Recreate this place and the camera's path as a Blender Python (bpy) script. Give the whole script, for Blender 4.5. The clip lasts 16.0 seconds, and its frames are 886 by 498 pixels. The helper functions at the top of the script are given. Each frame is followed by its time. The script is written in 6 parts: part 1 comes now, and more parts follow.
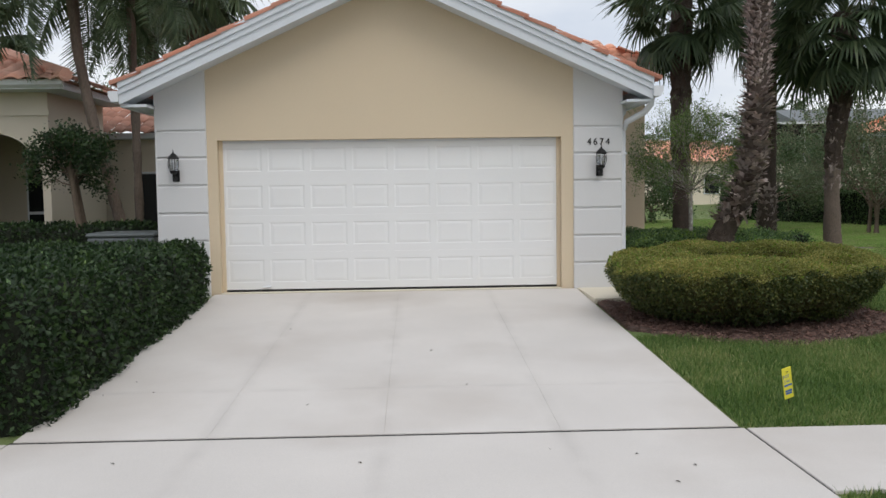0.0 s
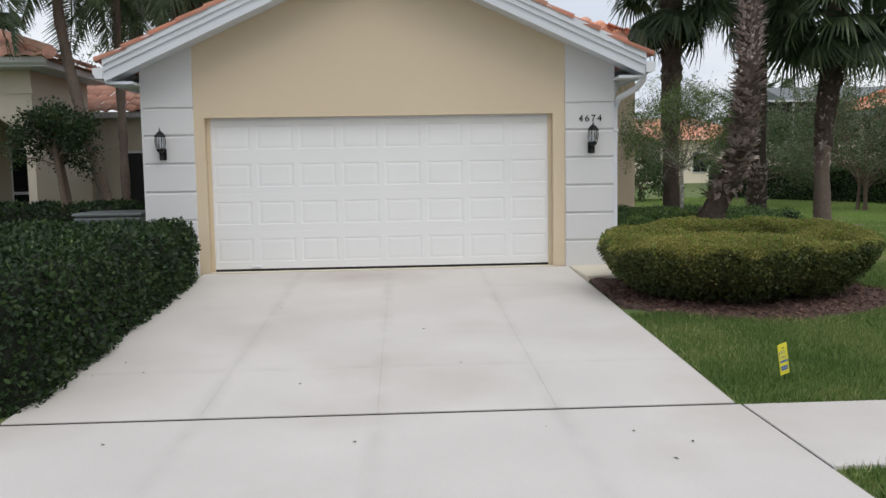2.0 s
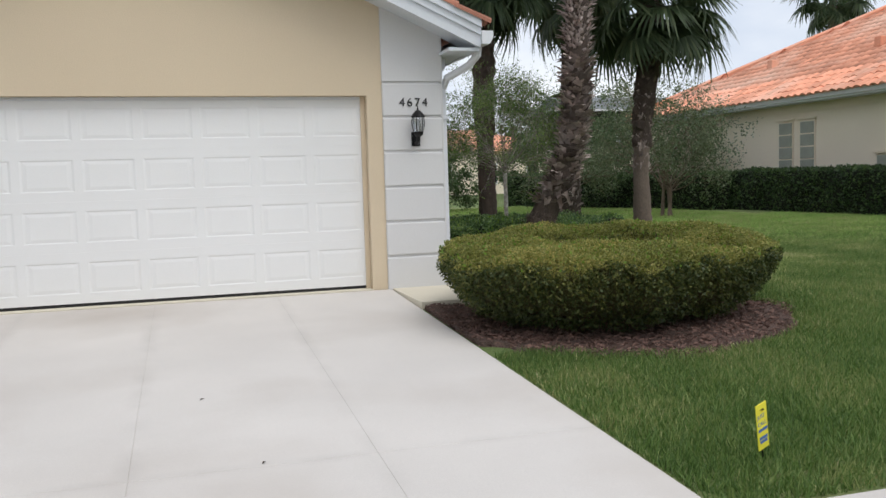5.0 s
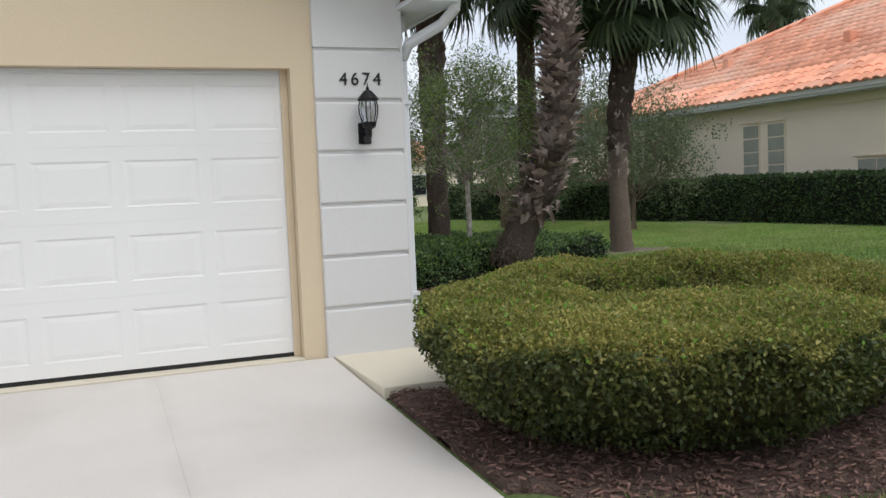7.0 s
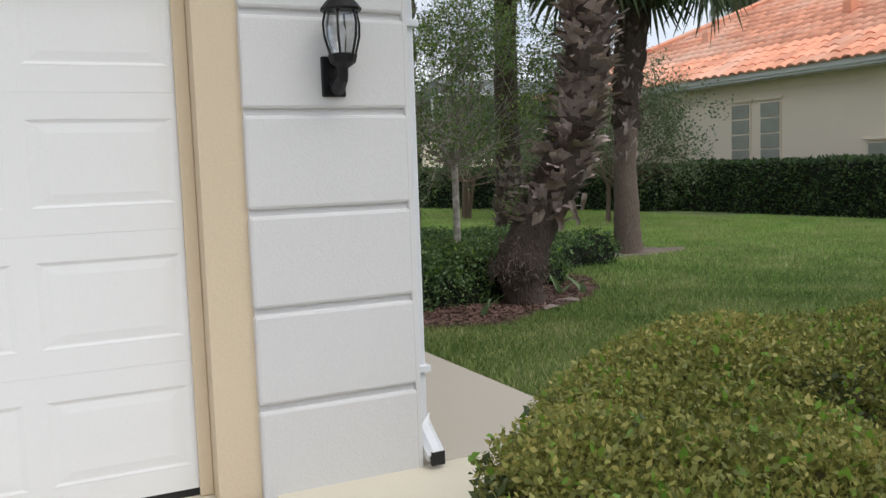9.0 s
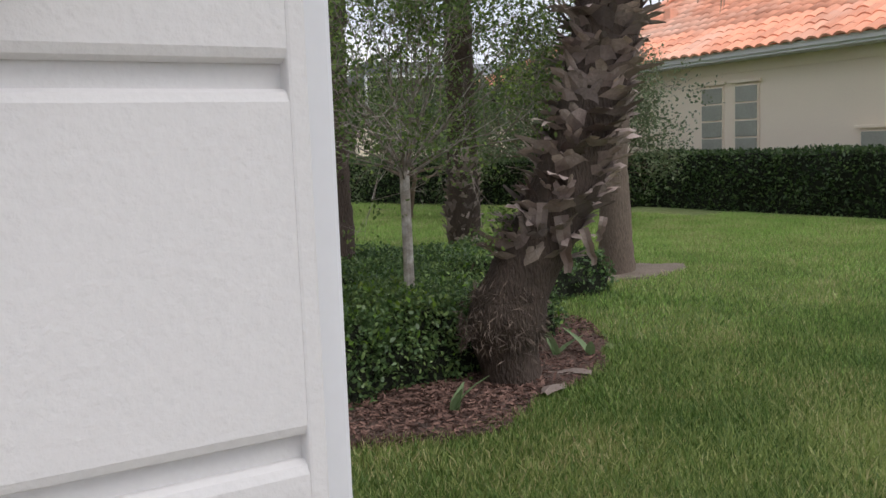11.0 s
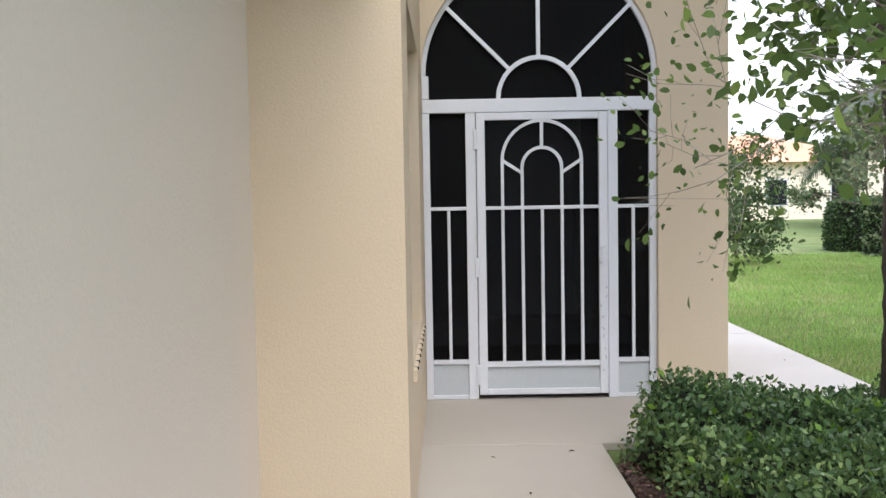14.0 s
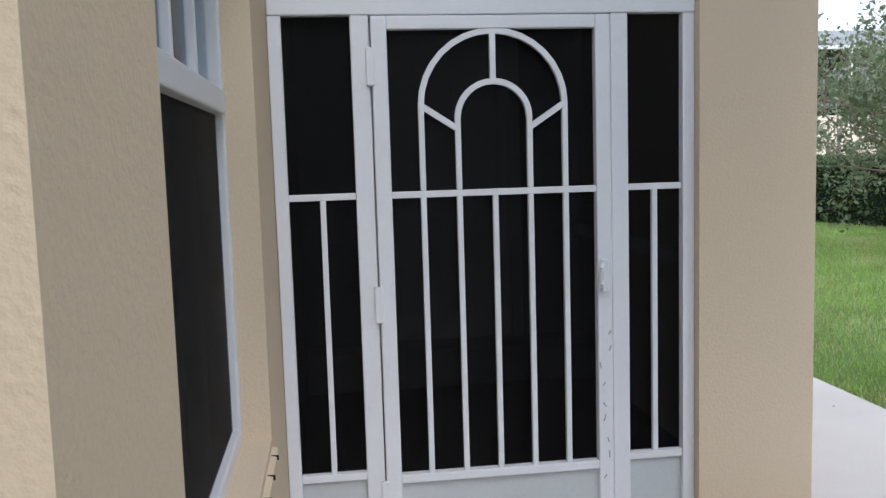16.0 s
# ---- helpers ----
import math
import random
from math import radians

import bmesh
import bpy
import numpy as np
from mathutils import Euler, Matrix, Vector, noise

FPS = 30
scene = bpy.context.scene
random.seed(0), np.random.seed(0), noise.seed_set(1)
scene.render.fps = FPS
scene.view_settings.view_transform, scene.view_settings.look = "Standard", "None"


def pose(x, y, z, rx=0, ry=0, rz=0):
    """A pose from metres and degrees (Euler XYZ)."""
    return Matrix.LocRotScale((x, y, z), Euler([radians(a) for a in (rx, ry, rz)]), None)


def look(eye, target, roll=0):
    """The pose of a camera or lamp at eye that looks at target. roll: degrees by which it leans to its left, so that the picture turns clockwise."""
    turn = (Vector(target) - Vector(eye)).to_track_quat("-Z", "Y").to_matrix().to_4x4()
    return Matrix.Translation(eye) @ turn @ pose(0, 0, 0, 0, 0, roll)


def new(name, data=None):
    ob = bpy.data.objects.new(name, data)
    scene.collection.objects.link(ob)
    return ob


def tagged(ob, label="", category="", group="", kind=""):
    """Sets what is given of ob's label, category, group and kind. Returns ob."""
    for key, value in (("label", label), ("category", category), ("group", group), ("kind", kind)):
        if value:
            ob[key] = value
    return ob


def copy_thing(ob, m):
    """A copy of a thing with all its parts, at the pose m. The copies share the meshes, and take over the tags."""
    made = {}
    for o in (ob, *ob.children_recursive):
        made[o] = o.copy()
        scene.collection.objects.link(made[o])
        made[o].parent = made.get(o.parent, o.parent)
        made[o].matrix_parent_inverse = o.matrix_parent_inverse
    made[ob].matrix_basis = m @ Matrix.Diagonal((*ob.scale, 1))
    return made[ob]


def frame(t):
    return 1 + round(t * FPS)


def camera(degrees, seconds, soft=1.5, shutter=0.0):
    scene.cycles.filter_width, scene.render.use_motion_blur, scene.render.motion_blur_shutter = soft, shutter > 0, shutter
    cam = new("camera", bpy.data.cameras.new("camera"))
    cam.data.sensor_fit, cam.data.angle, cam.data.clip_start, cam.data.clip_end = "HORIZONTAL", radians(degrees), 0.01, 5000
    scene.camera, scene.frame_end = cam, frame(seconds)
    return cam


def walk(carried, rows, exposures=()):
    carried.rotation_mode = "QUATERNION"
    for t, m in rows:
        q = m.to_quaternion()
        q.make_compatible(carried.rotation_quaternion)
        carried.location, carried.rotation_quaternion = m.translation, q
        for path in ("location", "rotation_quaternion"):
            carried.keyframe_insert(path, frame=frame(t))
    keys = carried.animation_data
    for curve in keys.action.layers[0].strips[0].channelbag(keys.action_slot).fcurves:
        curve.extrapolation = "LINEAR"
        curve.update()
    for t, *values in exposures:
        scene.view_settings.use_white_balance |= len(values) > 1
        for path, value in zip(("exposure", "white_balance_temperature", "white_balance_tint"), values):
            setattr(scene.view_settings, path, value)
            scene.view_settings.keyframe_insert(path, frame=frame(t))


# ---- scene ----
cam = camera(53.7, 16.0)
PATH = [
    (0, (0.473, -0.005, 2.062), (0.537, 1.989, 1.922), -0.8),
    (0.5, (0.465, 0.005, 2.046), (0.532, 1.998, 1.897), -0.5),
    (1, (0.453, 0.02, 2.044), (0.523, 2.012, 1.885), -0.3),
    (1.5, (0.445, 0.055, 2.036), (0.522, 2.047, 1.865), -0.6),
    (2, (0.436, 0.087, 2.031), (0.526, 2.077, 1.845), -1.0),
    (2.5, (0.441, 0.142, 2.009), (0.549, 2.128, 1.802), -1.1),
    (3, (0.447, 0.268, 1.973), (0.598, 2.247, 1.721), -1.6),
    (3.5, (0.51, 0.682, 1.908), (0.703, 2.657, 1.66), -1.4),
    (4, (0.51, 1.282, 1.844), (0.779, 3.253, 1.635), -1.9),
    (4.5, (0.501, 2.027, 1.833), (0.929, 3.971, 1.637), -2.6),
    (5, (0.56, 2.841, 1.825), (1.126, 4.753, 1.664), -1.7),
    (5.2, (0.623, 3.177, 1.817), (1.217, 5.08, 1.654), -1.7),
    (7.5, (1.39, 6.782, 1.861), (2.163, 8.621, 1.726), -1.9),
    (8, (1.619, 7.545, 1.874), (2.431, 9.367, 1.722), -1.3),
    (8.5, (1.77, 8.263, 1.877), (2.596, 10.076, 1.702), -1.6),
    (10.8, (2.977, 11.45, 2.047), (3.983, 13.166, 1.831), -2.5),
    (11, (3.113, 11.585, 2.056), (4.103, 13.309, 1.83), -2.1),
    (11.5, (3.54, 12.09, 2.056), (4.246, 13.948, 1.837), -1.0),
    (12, (3.834, 12.688, 2.09), (4.177, 14.649, 1.92), -0.5),
    (12.5, (4.01, 13.308, 2.124), (4.094, 15.302, 1.992), -2.0),
    (13, (4.088, 13.962, 2.094), (4.108, 15.957, 1.955), -2.1),
    (13.5, (4.117, 14.633, 2.091), (4.14, 16.628, 1.953), -1.7),
    (14, (4.221, 15.425, 2.041), (4.209, 17.421, 1.926), -1.0),
    (14.5, (4.184, 16.152, 2.037), (4.215, 18.147, 1.891), -0.9),
    (15, (4.161, 16.854, 2.088), (4.246, 18.84, 1.87), -1.0),
    (15.5, (4.124, 17.564, 2.105), (4.349, 19.538, 1.877), -1.4),
    (16, (4.251, 18.288, 2.107), (4.505, 20.261, 1.898), -1.7),
]
EXPOSURES = [(0, -0.13, 6400, 10), (3, -0.1, 6400, 10), (4.5, 0.03, 6400, 10), (8.5, 0.12, 6400, 10), (10.5, 0.2, 6500, 13), (11.1, 0.24, 6500, 15), (11.5, 0.44, 6250, 14), (12, 1.0, 6150, 13), (13, 1.24, 6150, 14), (14, 1.36, 6200, 13), (14.5, 0.98, 6000, 12), (15, 0.85, 5780, 11), (16, 1.12, 5920, 13)]
walk(cam, [(t, look(eye, target, roll)) for t, eye, target, roll in PATH], EXPOSURES)

# ---- light: bright overcast day, weak sun behind the camera ----
world = bpy.data.worlds.new("sky")
scene.world = world
world.use_nodes = True
wn, wl = world.node_tree.nodes, world.node_tree.links
wn.clear()
sky = wn.new("ShaderNodeTexSky")
sky.sky_type = "NISHITA"
sky.sun_disc = False
sky.sun_elevation, sky.sun_rotation = radians(52), radians(160)
cloud_tc = wn.new("ShaderNodeTexCoord")
cloud_map = wn.new("ShaderNodeMapping")
cloud_map.inputs["Scale"].default_value = (1.6, 1.6, 4.0)
cloud = wn.new("ShaderNodeTexNoise")
cloud.inputs["Scale"].default_value = 1.7
cloud.inputs["Detail"].default_value = 6
cloud_ramp = wn.new("ShaderNodeValToRGB")
cloud_ramp.color_ramp.elements[0].position, cloud_ramp.color_ramp.elements[0].color = 0.3, (6.2, 7.0, 8.4, 1)
cloud_ramp.color_ramp.elements[1].position, cloud_ramp.color_ramp.elements[1].color = 0.6, (10.2, 10.4, 10.7, 1)
sky_mix = wn.new("ShaderNodeMixRGB")
sky_mix.inputs["Fac"].default_value = 0.88
bg = wn.new("ShaderNodeBackground")
bg.inputs["Strength"].default_value = 0.1
wo = wn.new("ShaderNodeOutputWorld")
wl.new(cloud_tc.outputs["Generated"], cloud_map.inputs["Vector"])
wl.new(cloud_map.outputs["Vector"], cloud.inputs["Vector"])
wl.new(cloud.outputs["Fac"], cloud_ramp.inputs["Fac"])
wl.new(sky.outputs["Color"], sky_mix.inputs["Color1"])
wl.new(cloud_ramp.outputs["Color"], sky_mix.inputs["Color2"])
wl.new(sky_mix.outputs["Color"], bg.inputs["Color"])
wl.new(bg.outputs["Background"], wo.inputs["Surface"])
sun = new("sun", bpy.data.lights.new("sun", "SUN"))
sun.data.energy, sun.data.angle, sun.data.color = 1.25, radians(40), (1.0, 0.96, 0.9)
sun.matrix_world = look((6, -17, 27), (0, 0, 0))


# ---- materials ----
def material(name, col, rough=0.8, var=0.12, scale=3.0, fine=60.0, bump=0.2, dist=0.01, metal=0.0, stain=None, stain_amt=0.0, island=0.0, objrand=0.0, spec=0.4, stretch=1.0):
    """Colour with broad and fine variation, stains and fine relief, in metres."""
    m = bpy.data.materials.new(name)
    m.use_nodes = True
    n, l = m.node_tree.nodes, m.node_tree.links
    b = n["Principled BSDF"]
    b.inputs["Roughness"].default_value, b.inputs["Metallic"].default_value = rough, metal
    b.inputs["Specular IOR Level"].default_value = spec
    geo = n.new("ShaderNodeNewGeometry")
    big, small = n.new("ShaderNodeTexNoise"), n.new("ShaderNodeTexNoise")
    big.inputs["Scale"].default_value, big.inputs["Detail"].default_value = scale, 5
    small.inputs["Scale"].default_value, small.inputs["Detail"].default_value = fine, 3
    place = n.new("ShaderNodeVectorMath")
    place.operation = "MULTIPLY"
    place.inputs[1].default_value = (1, 1, stretch)
    l.new(geo.outputs["Position"], place.inputs[0])
    for t in (big, small):
        l.new(place.outputs["Vector"], t.inputs["Vector"])
    add = n.new("ShaderNodeMath")
    add.operation = "ADD"
    l.new(big.outputs["Fac"], add.inputs[0])
    l.new(small.outputs["Fac"], add.inputs[1])
    last = add.outputs[0]
    rng = n.new("ShaderNodeMapRange")
    rng.inputs["From Min"].default_value, rng.inputs["From Max"].default_value = 0.55, 1.45
    rng.inputs["To Min"].default_value, rng.inputs["To Max"].default_value = 1 - var, 1 + var
    l.new(last, rng.inputs["Value"])
    value = rng.outputs["Result"]
    for amount, node, socket in ((island, geo, "Random Per Island"), (objrand, None, "Random")):
        if amount:
            node = node or n.new("ShaderNodeObjectInfo")
            r2 = n.new("ShaderNodeMapRange")
            r2.inputs["To Min"].default_value, r2.inputs["To Max"].default_value = 1 - amount, 1 + amount
            l.new(node.outputs[socket], r2.inputs["Value"])
            mul = n.new("ShaderNodeMath")
            mul.operation = "MULTIPLY"
            l.new(value, mul.inputs[0])
            l.new(r2.outputs["Result"], mul.inputs[1])
            value = mul.outputs[0]
    tint = n.new("ShaderNodeVectorMath")
    tint.operation = "SCALE"
    tint.inputs[0].default_value = col
    l.new(value, tint.inputs["Scale"])
    out = tint.outputs["Vector"]
    if stain:
        st = n.new("ShaderNodeTexNoise")
        st.inputs["Scale"].default_value, st.inputs["Detail"].default_value = scale * 0.45, 8
        l.new(geo.outputs["Position"], st.inputs["Vector"])
        ramp = n.new("ShaderNodeMapRange")
        ramp.inputs["From Min"].default_value, ramp.inputs["From Max"].default_value = 0.48, 0.72
        ramp.inputs["To Max"].default_value = stain_amt
        l.new(st.outputs["Fac"], ramp.inputs["Value"])
        mx = n.new("ShaderNodeMixRGB")
        mx.inputs["Color2"].default_value = (*stain, 1)
        l.new(ramp.outputs["Result"], mx.inputs["Fac"])
        l.new(out, mx.inputs["Color1"])
        out = mx.outputs["Color"]
    l.new(out, b.inputs["Base Color"])
    if bump:
        bp = n.new("ShaderNodeBump")
        bp.inputs["Strength"].default_value, bp.inputs["Distance"].default_value = bump, dist
        l.new(small.outputs["Fac"], bp.inputs["Height"])
        l.new(bp.outputs["Normal"], b.inputs["Normal"])
    return m


def leafy(name, a, b, c, trans=0.3, rough=0.45):
    """Foliage: each leaf takes its own colour between three, and lets some light through."""
    m = bpy.data.materials.new(name)
    m.use_nodes = True
    n, l = m.node_tree.nodes, m.node_tree.links
    p, o = n["Principled BSDF"], n["Material Output"]
    geo = n.new("ShaderNodeNewGeometry")
    ramp = n.new("ShaderNodeValToRGB")
    e = ramp.color_ramp.elements
    e[0].color, e[1].color = (*a, 1), (*c, 1)
    e.new(0.6).color = (*b, 1)
    patch = n.new("ShaderNodeTexNoise")
    patch.inputs["Scale"].default_value, patch.inputs["Detail"].default_value = 1.3, 4
    l.new(geo.outputs["Position"], patch.inputs["Vector"])
    mixv = n.new("ShaderNodeMath")
    mixv.operation = "MULTIPLY_ADD"
    mixv.inputs[1].default_value = 1.1
    l.new(patch.outputs["Fac"], mixv.inputs[0])
    half = n.new("ShaderNodeMath")
    half.operation = "MULTIPLY_ADD"
    half.inputs[1].default_value, half.inputs[2].default_value = 0.8, -0.45
    l.new(geo.outputs["Random Per Island"], half.inputs[0])
    l.new(half.outputs[0], mixv.inputs[2])
    l.new(mixv.outputs[0], ramp.inputs["Fac"])
    l.new(ramp.outputs["Color"], p.inputs["Base Color"])
    p.inputs["Roughness"].default_value = rough
    p.inputs["Specular IOR Level"].default_value = 0.35
    t = n.new("ShaderNodeBsdfTranslucent")
    l.new(ramp.outputs["Color"], t.inputs["Color"])
    mx = n.new("ShaderNodeMixShader")
    mx.inputs["Fac"].default_value = trans
    l.new(p.outputs["BSDF"], mx.inputs[1])
    l.new(t.outputs["BSDF"], mx.inputs[2])
    l.new(mx.outputs["Shader"], o.inputs["Surface"])
    return m


CREAM = material("cream stucco", (0.65, 0.54, 0.388), 0.9, 0.05, 0.7, 90, 0.35, 0.006, stain=(0.66, 0.53, 0.37), stain_amt=0.3)
PALE = material("pale white stucco", (0.66, 0.655, 0.65), 0.9, 0.04, 0.8, 100, 0.3, 0.006, stain=(0.6, 0.58, 0.55), stain_amt=0.3)
SIDE = material("off-white cream stucco", (0.71, 0.655, 0.57), 0.9, 0.04, 0.7, 90, 0.3, 0.006)
WHITE = material("white enamel", (0.72, 0.735, 0.76), 0.4, 0.03, 2, 40, 0.05, 0.002)
DOORW = material("white garage door steel", (0.79, 0.79, 0.78), 0.45, 0.03, 1.2, 120, 0.08, 0.002)
TRIMW = material("white painted fascia", (0.66, 0.69, 0.73), 0.55, 0.04, 2, 30, 0.08, 0.003)
CONC = material("pale broom-finished concrete", (0.625, 0.59, 0.555), 0.88, 0.1, 0.9, 140, 0.25, 0.004, stain=(0.47, 0.42, 0.375), stain_amt=0.75)
APRON = material("cream concrete, threshold and lit slab", (0.66, 0.605, 0.49), 0.8, 0.06, 1.0, 90, 0.15, 0.003, stain=(0.56, 0.51, 0.42), stain_amt=0.4)
WALKC = material("smooth cream concrete walk, dulled for shade", (0.48, 0.435, 0.37), 0.8, 0.06, 1.0, 90, 0.15, 0.003, stain=(0.5, 0.45, 0.38), stain_amt=0.45)
JOINT = material("dark joint filler", (0.04, 0.038, 0.035), 0.95, 0.3, 10, 80, 0.4)
BLACK = material("black painted cast metal", (0.012, 0.012, 0.013), 0.45, 0.2, 8, 90, 0.15, 0.002, metal=0.3)
DARKGAP = material("black rubber and gap shade", (0.02, 0.02, 0.02), 0.8, 0.2, 8, 60, 0.2)
TILE = material("weathered orange clay tile", (0.82, 0.37, 0.235), 0.85, 0.22, 1.2, 45, 0.3, 0.006, stain=(0.86, 0.59, 0.46), stain_amt=0.75, objrand=0.2, island=0.16)
TILEB = material("brown red clay tile", (0.40, 0.17, 0.11), 0.85, 0.2, 2, 45, 0.3, 0.006, stain=(0.5, 0.3, 0.22), stain_amt=0.6, objrand=0.2, island=0.18)
NEIGH = material("neighbour beige stucco", (0.86, 0.76, 0.62), 0.9, 0.05, 0.6, 60, 0.3, 0.006)
NEIGHL = material("neighbour grey beige stucco", (0.62, 0.555, 0.45), 0.9, 0.05, 0.6, 60, 0.3, 0.006)
BARK = material("grey brown palm bark", (0.16, 0.125, 0.10), 0.95, 0.4, 6, 50, 0.8, 0.02, stretch=0.35)
BARKD = material("dark fibrous palm bark", (0.08, 0.06, 0.048), 0.95, 0.5, 8, 70, 1.0, 0.03, stretch=0.3)
BOOT = material("grey brown dry leaf base", (0.33, 0.27, 0.245), 0.9, 0.3, 8, 60, 0.6, 0.01, stain=(0.10, 0.062, 0.05), stain_amt=0.8, objrand=0.6, island=0.3)
DRY = material("pale dry leaf sheath", (0.42, 0.35, 0.31), 0.9, 0.2, 12, 60, 0.5, 0.006, stain=(0.25, 0.14, 0.12), stain_amt=0.6)
TWIG = material("grey mottled bark", (0.24, 0.205, 0.175), 0.9, 0.35, 30, 120, 0.5, 0.006, stain=(0.52, 0.50, 0.47), stain_amt=0.9)
BARKP = material("pale mottled smooth bark", (0.38, 0.35, 0.31), 0.9, 0.4, 26, 110, 0.5, 0.006, stain=(0.72, 0.71, 0.68), stain_amt=1.0)
KICK = material("pale grey painted metal", (0.52, 0.55, 0.56), 0.5, 0.06, 2.0, 60, 0.08, 0.002)
STEM = material("pale brown twigs", (0.16, 0.12, 0.09), 0.9, 0.25, 14, 60, 0.3)
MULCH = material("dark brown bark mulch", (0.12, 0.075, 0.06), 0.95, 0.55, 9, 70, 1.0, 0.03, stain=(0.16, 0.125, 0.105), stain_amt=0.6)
CHIP = material("bark chip", (0.17, 0.10, 0.08), 0.95, 0.3, 20, 80, 0.4, 0.01, island=0.55)
SOIL = material("sandy grey soil", (0.2, 0.165, 0.13), 0.95, 0.3, 6, 60, 0.7, 0.02)
LAWN = material("lawn soil and thatch", (0.145, 0.205, 0.065), 0.95, 0.35, 1.1, 55, 1.0, 0.03, stain=(0.24, 0.23, 0.10), stain_amt=0.55)
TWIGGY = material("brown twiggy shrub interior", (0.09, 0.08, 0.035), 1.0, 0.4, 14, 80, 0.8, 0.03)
# near-black, so the shade between the leaves sits in the colour
CORE = material("shade-black hedge interior", (0.012, 0.016, 0.008), 1.0, 0.4, 8, 60, 0.8, 0.03)
HEDGE = leafy("dark green hedge leaves", (0.013, 0.028, 0.011), (0.028, 0.056, 0.018), (0.06, 0.105, 0.028), 0.25)
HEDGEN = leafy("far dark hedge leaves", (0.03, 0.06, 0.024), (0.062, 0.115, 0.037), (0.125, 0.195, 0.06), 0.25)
DEEP = leafy("older shaded deep green shrub leaves", (0.03, 0.048, 0.016), (0.08, 0.105, 0.03), (0.20, 0.20, 0.055), 0.25)
OLIVE = leafy("olive green shrub leaves", (0.12, 0.14, 0.035), (0.28, 0.29, 0.072), (0.52, 0.44, 0.145), 0.4)
STRAP = leafy("pale grey-green strap leaves", (0.16, 0.25, 0.11), (0.22, 0.31, 0.15), (0.32, 0.38, 0.2), 0.3)
SHOOT = leafy("fresh yellow-green shoots", (0.12, 0.24, 0.03), (0.18, 0.33, 0.04), (0.26, 0.36, 0.06), 0.4)
LOW = leafy("glossy green shrub leaves", (0.05, 0.10, 0.04), (0.115, 0.20, 0.07), (0.27, 0.38, 0.13), 0.28, 0.35)
TREEL = leafy("fresh green tree leaves", (0.07, 0.12, 0.038), (0.14, 0.225, 0.06), (0.31, 0.44, 0.11), 0.5)
GREYL = leafy("grey green far leaves", (0.085, 0.12, 0.06), (0.15, 0.195, 0.10), (0.25, 0.28, 0.16), 0.4)
FAR = leafy("far tree leaves", (0.05, 0.085, 0.035), (0.085, 0.14, 0.055), (0.15, 0.21, 0.09), 0.35)
FROND = leafy("palm fronds", (0.045, 0.072, 0.036), (0.08, 0.118, 0.056), (0.15, 0.19, 0.095), 0.35)
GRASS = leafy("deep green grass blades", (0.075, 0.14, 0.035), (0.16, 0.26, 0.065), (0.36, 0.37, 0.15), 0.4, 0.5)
GRASSD = leafy("drier yellowish grass blades", (0.19, 0.26, 0.08), (0.34, 0.42, 0.135), (0.62, 0.52, 0.31), 0.4, 0.5)
# same turf as the deep green, brightened for stronger light on the back lawn
GRASS_LIT = leafy("lit green grass blades", (0.19, 0.34, 0.075), (0.34, 0.54, 0.13), (0.52, 0.60, 0.25), 0.4, 0.5)
YELLOW = material("yellow plastic sign", (0.80, 0.72, 0.06), 0.5, 0.04, 5, 40, 0.05)
BLUE = material("blue print", (0.08, 0.16, 0.4), 0.5, 0.05, 5, 40, 0.0)
GREYM = material("grey painted steel", (0.14, 0.155, 0.16), 0.5, 0.1, 5, 40, 0.1)
BLIND = material("white window blind", (0.78, 0.79, 0.80), 0.6, 0.04, 4, 40, 0.05)
# greyer than the stucco outside: the porch's shade is put into the colour
PORCHW = material("shade-grey porch wall", (0.34, 0.35, 0.35), 0.9, 0.05, 2, 40, 0.1)
TILEL = material("faded pink brown clay tile", (0.55, 0.29, 0.21), 0.85, 0.2, 2, 45, 0.3, 0.006, stain=(0.62, 0.45, 0.37), stain_amt=0.7, objrand=0.2, island=0.18)
ASPH = material("asphalt road", (0.055, 0.055, 0.055), 0.9, 0.2, 3, 120, 0.5, 0.006)
SCUFF = material("grey scuff marks", (0.25, 0.25, 0.25), 0.8, 0.3, 20, 60, 0.1)


def glass(name, tint=(0.75, 0.8, 0.82), mixv=0.25):
    m = bpy.data.materials.new(name)
    m.use_nodes = True
    n, l = m.node_tree.nodes, m.node_tree.links
    o = n["Material Output"]
    n.remove(n["Principled BSDF"])
    g, t = n.new("ShaderNodeBsdfGlossy"), n.new("ShaderNodeBsdfTransparent")
    g.inputs["Roughness"].default_value = 0.03
    g.inputs["Color"].default_value = (0.9, 0.95, 1, 1)
    t.inputs["Color"].default_value = (*tint, 1)
    fr = n.new("ShaderNodeFresnel")
    ad = n.new("ShaderNodeMath")
    ad.operation = "MULTIPLY_ADD"
    ad.inputs[1].default_value = 0.28
    ad.inputs[2].default_value = mixv
    l.new(fr.outputs[0], ad.inputs[0])
    mx = n.new("ShaderNodeMixShader")
    l.new(ad.outputs[0], mx.inputs[0])
    l.new(t.outputs[0], mx.inputs[1])
    l.new(g.outputs[0], mx.inputs[2])
    l.new(mx.outputs[0], o.inputs["Surface"])
    return m


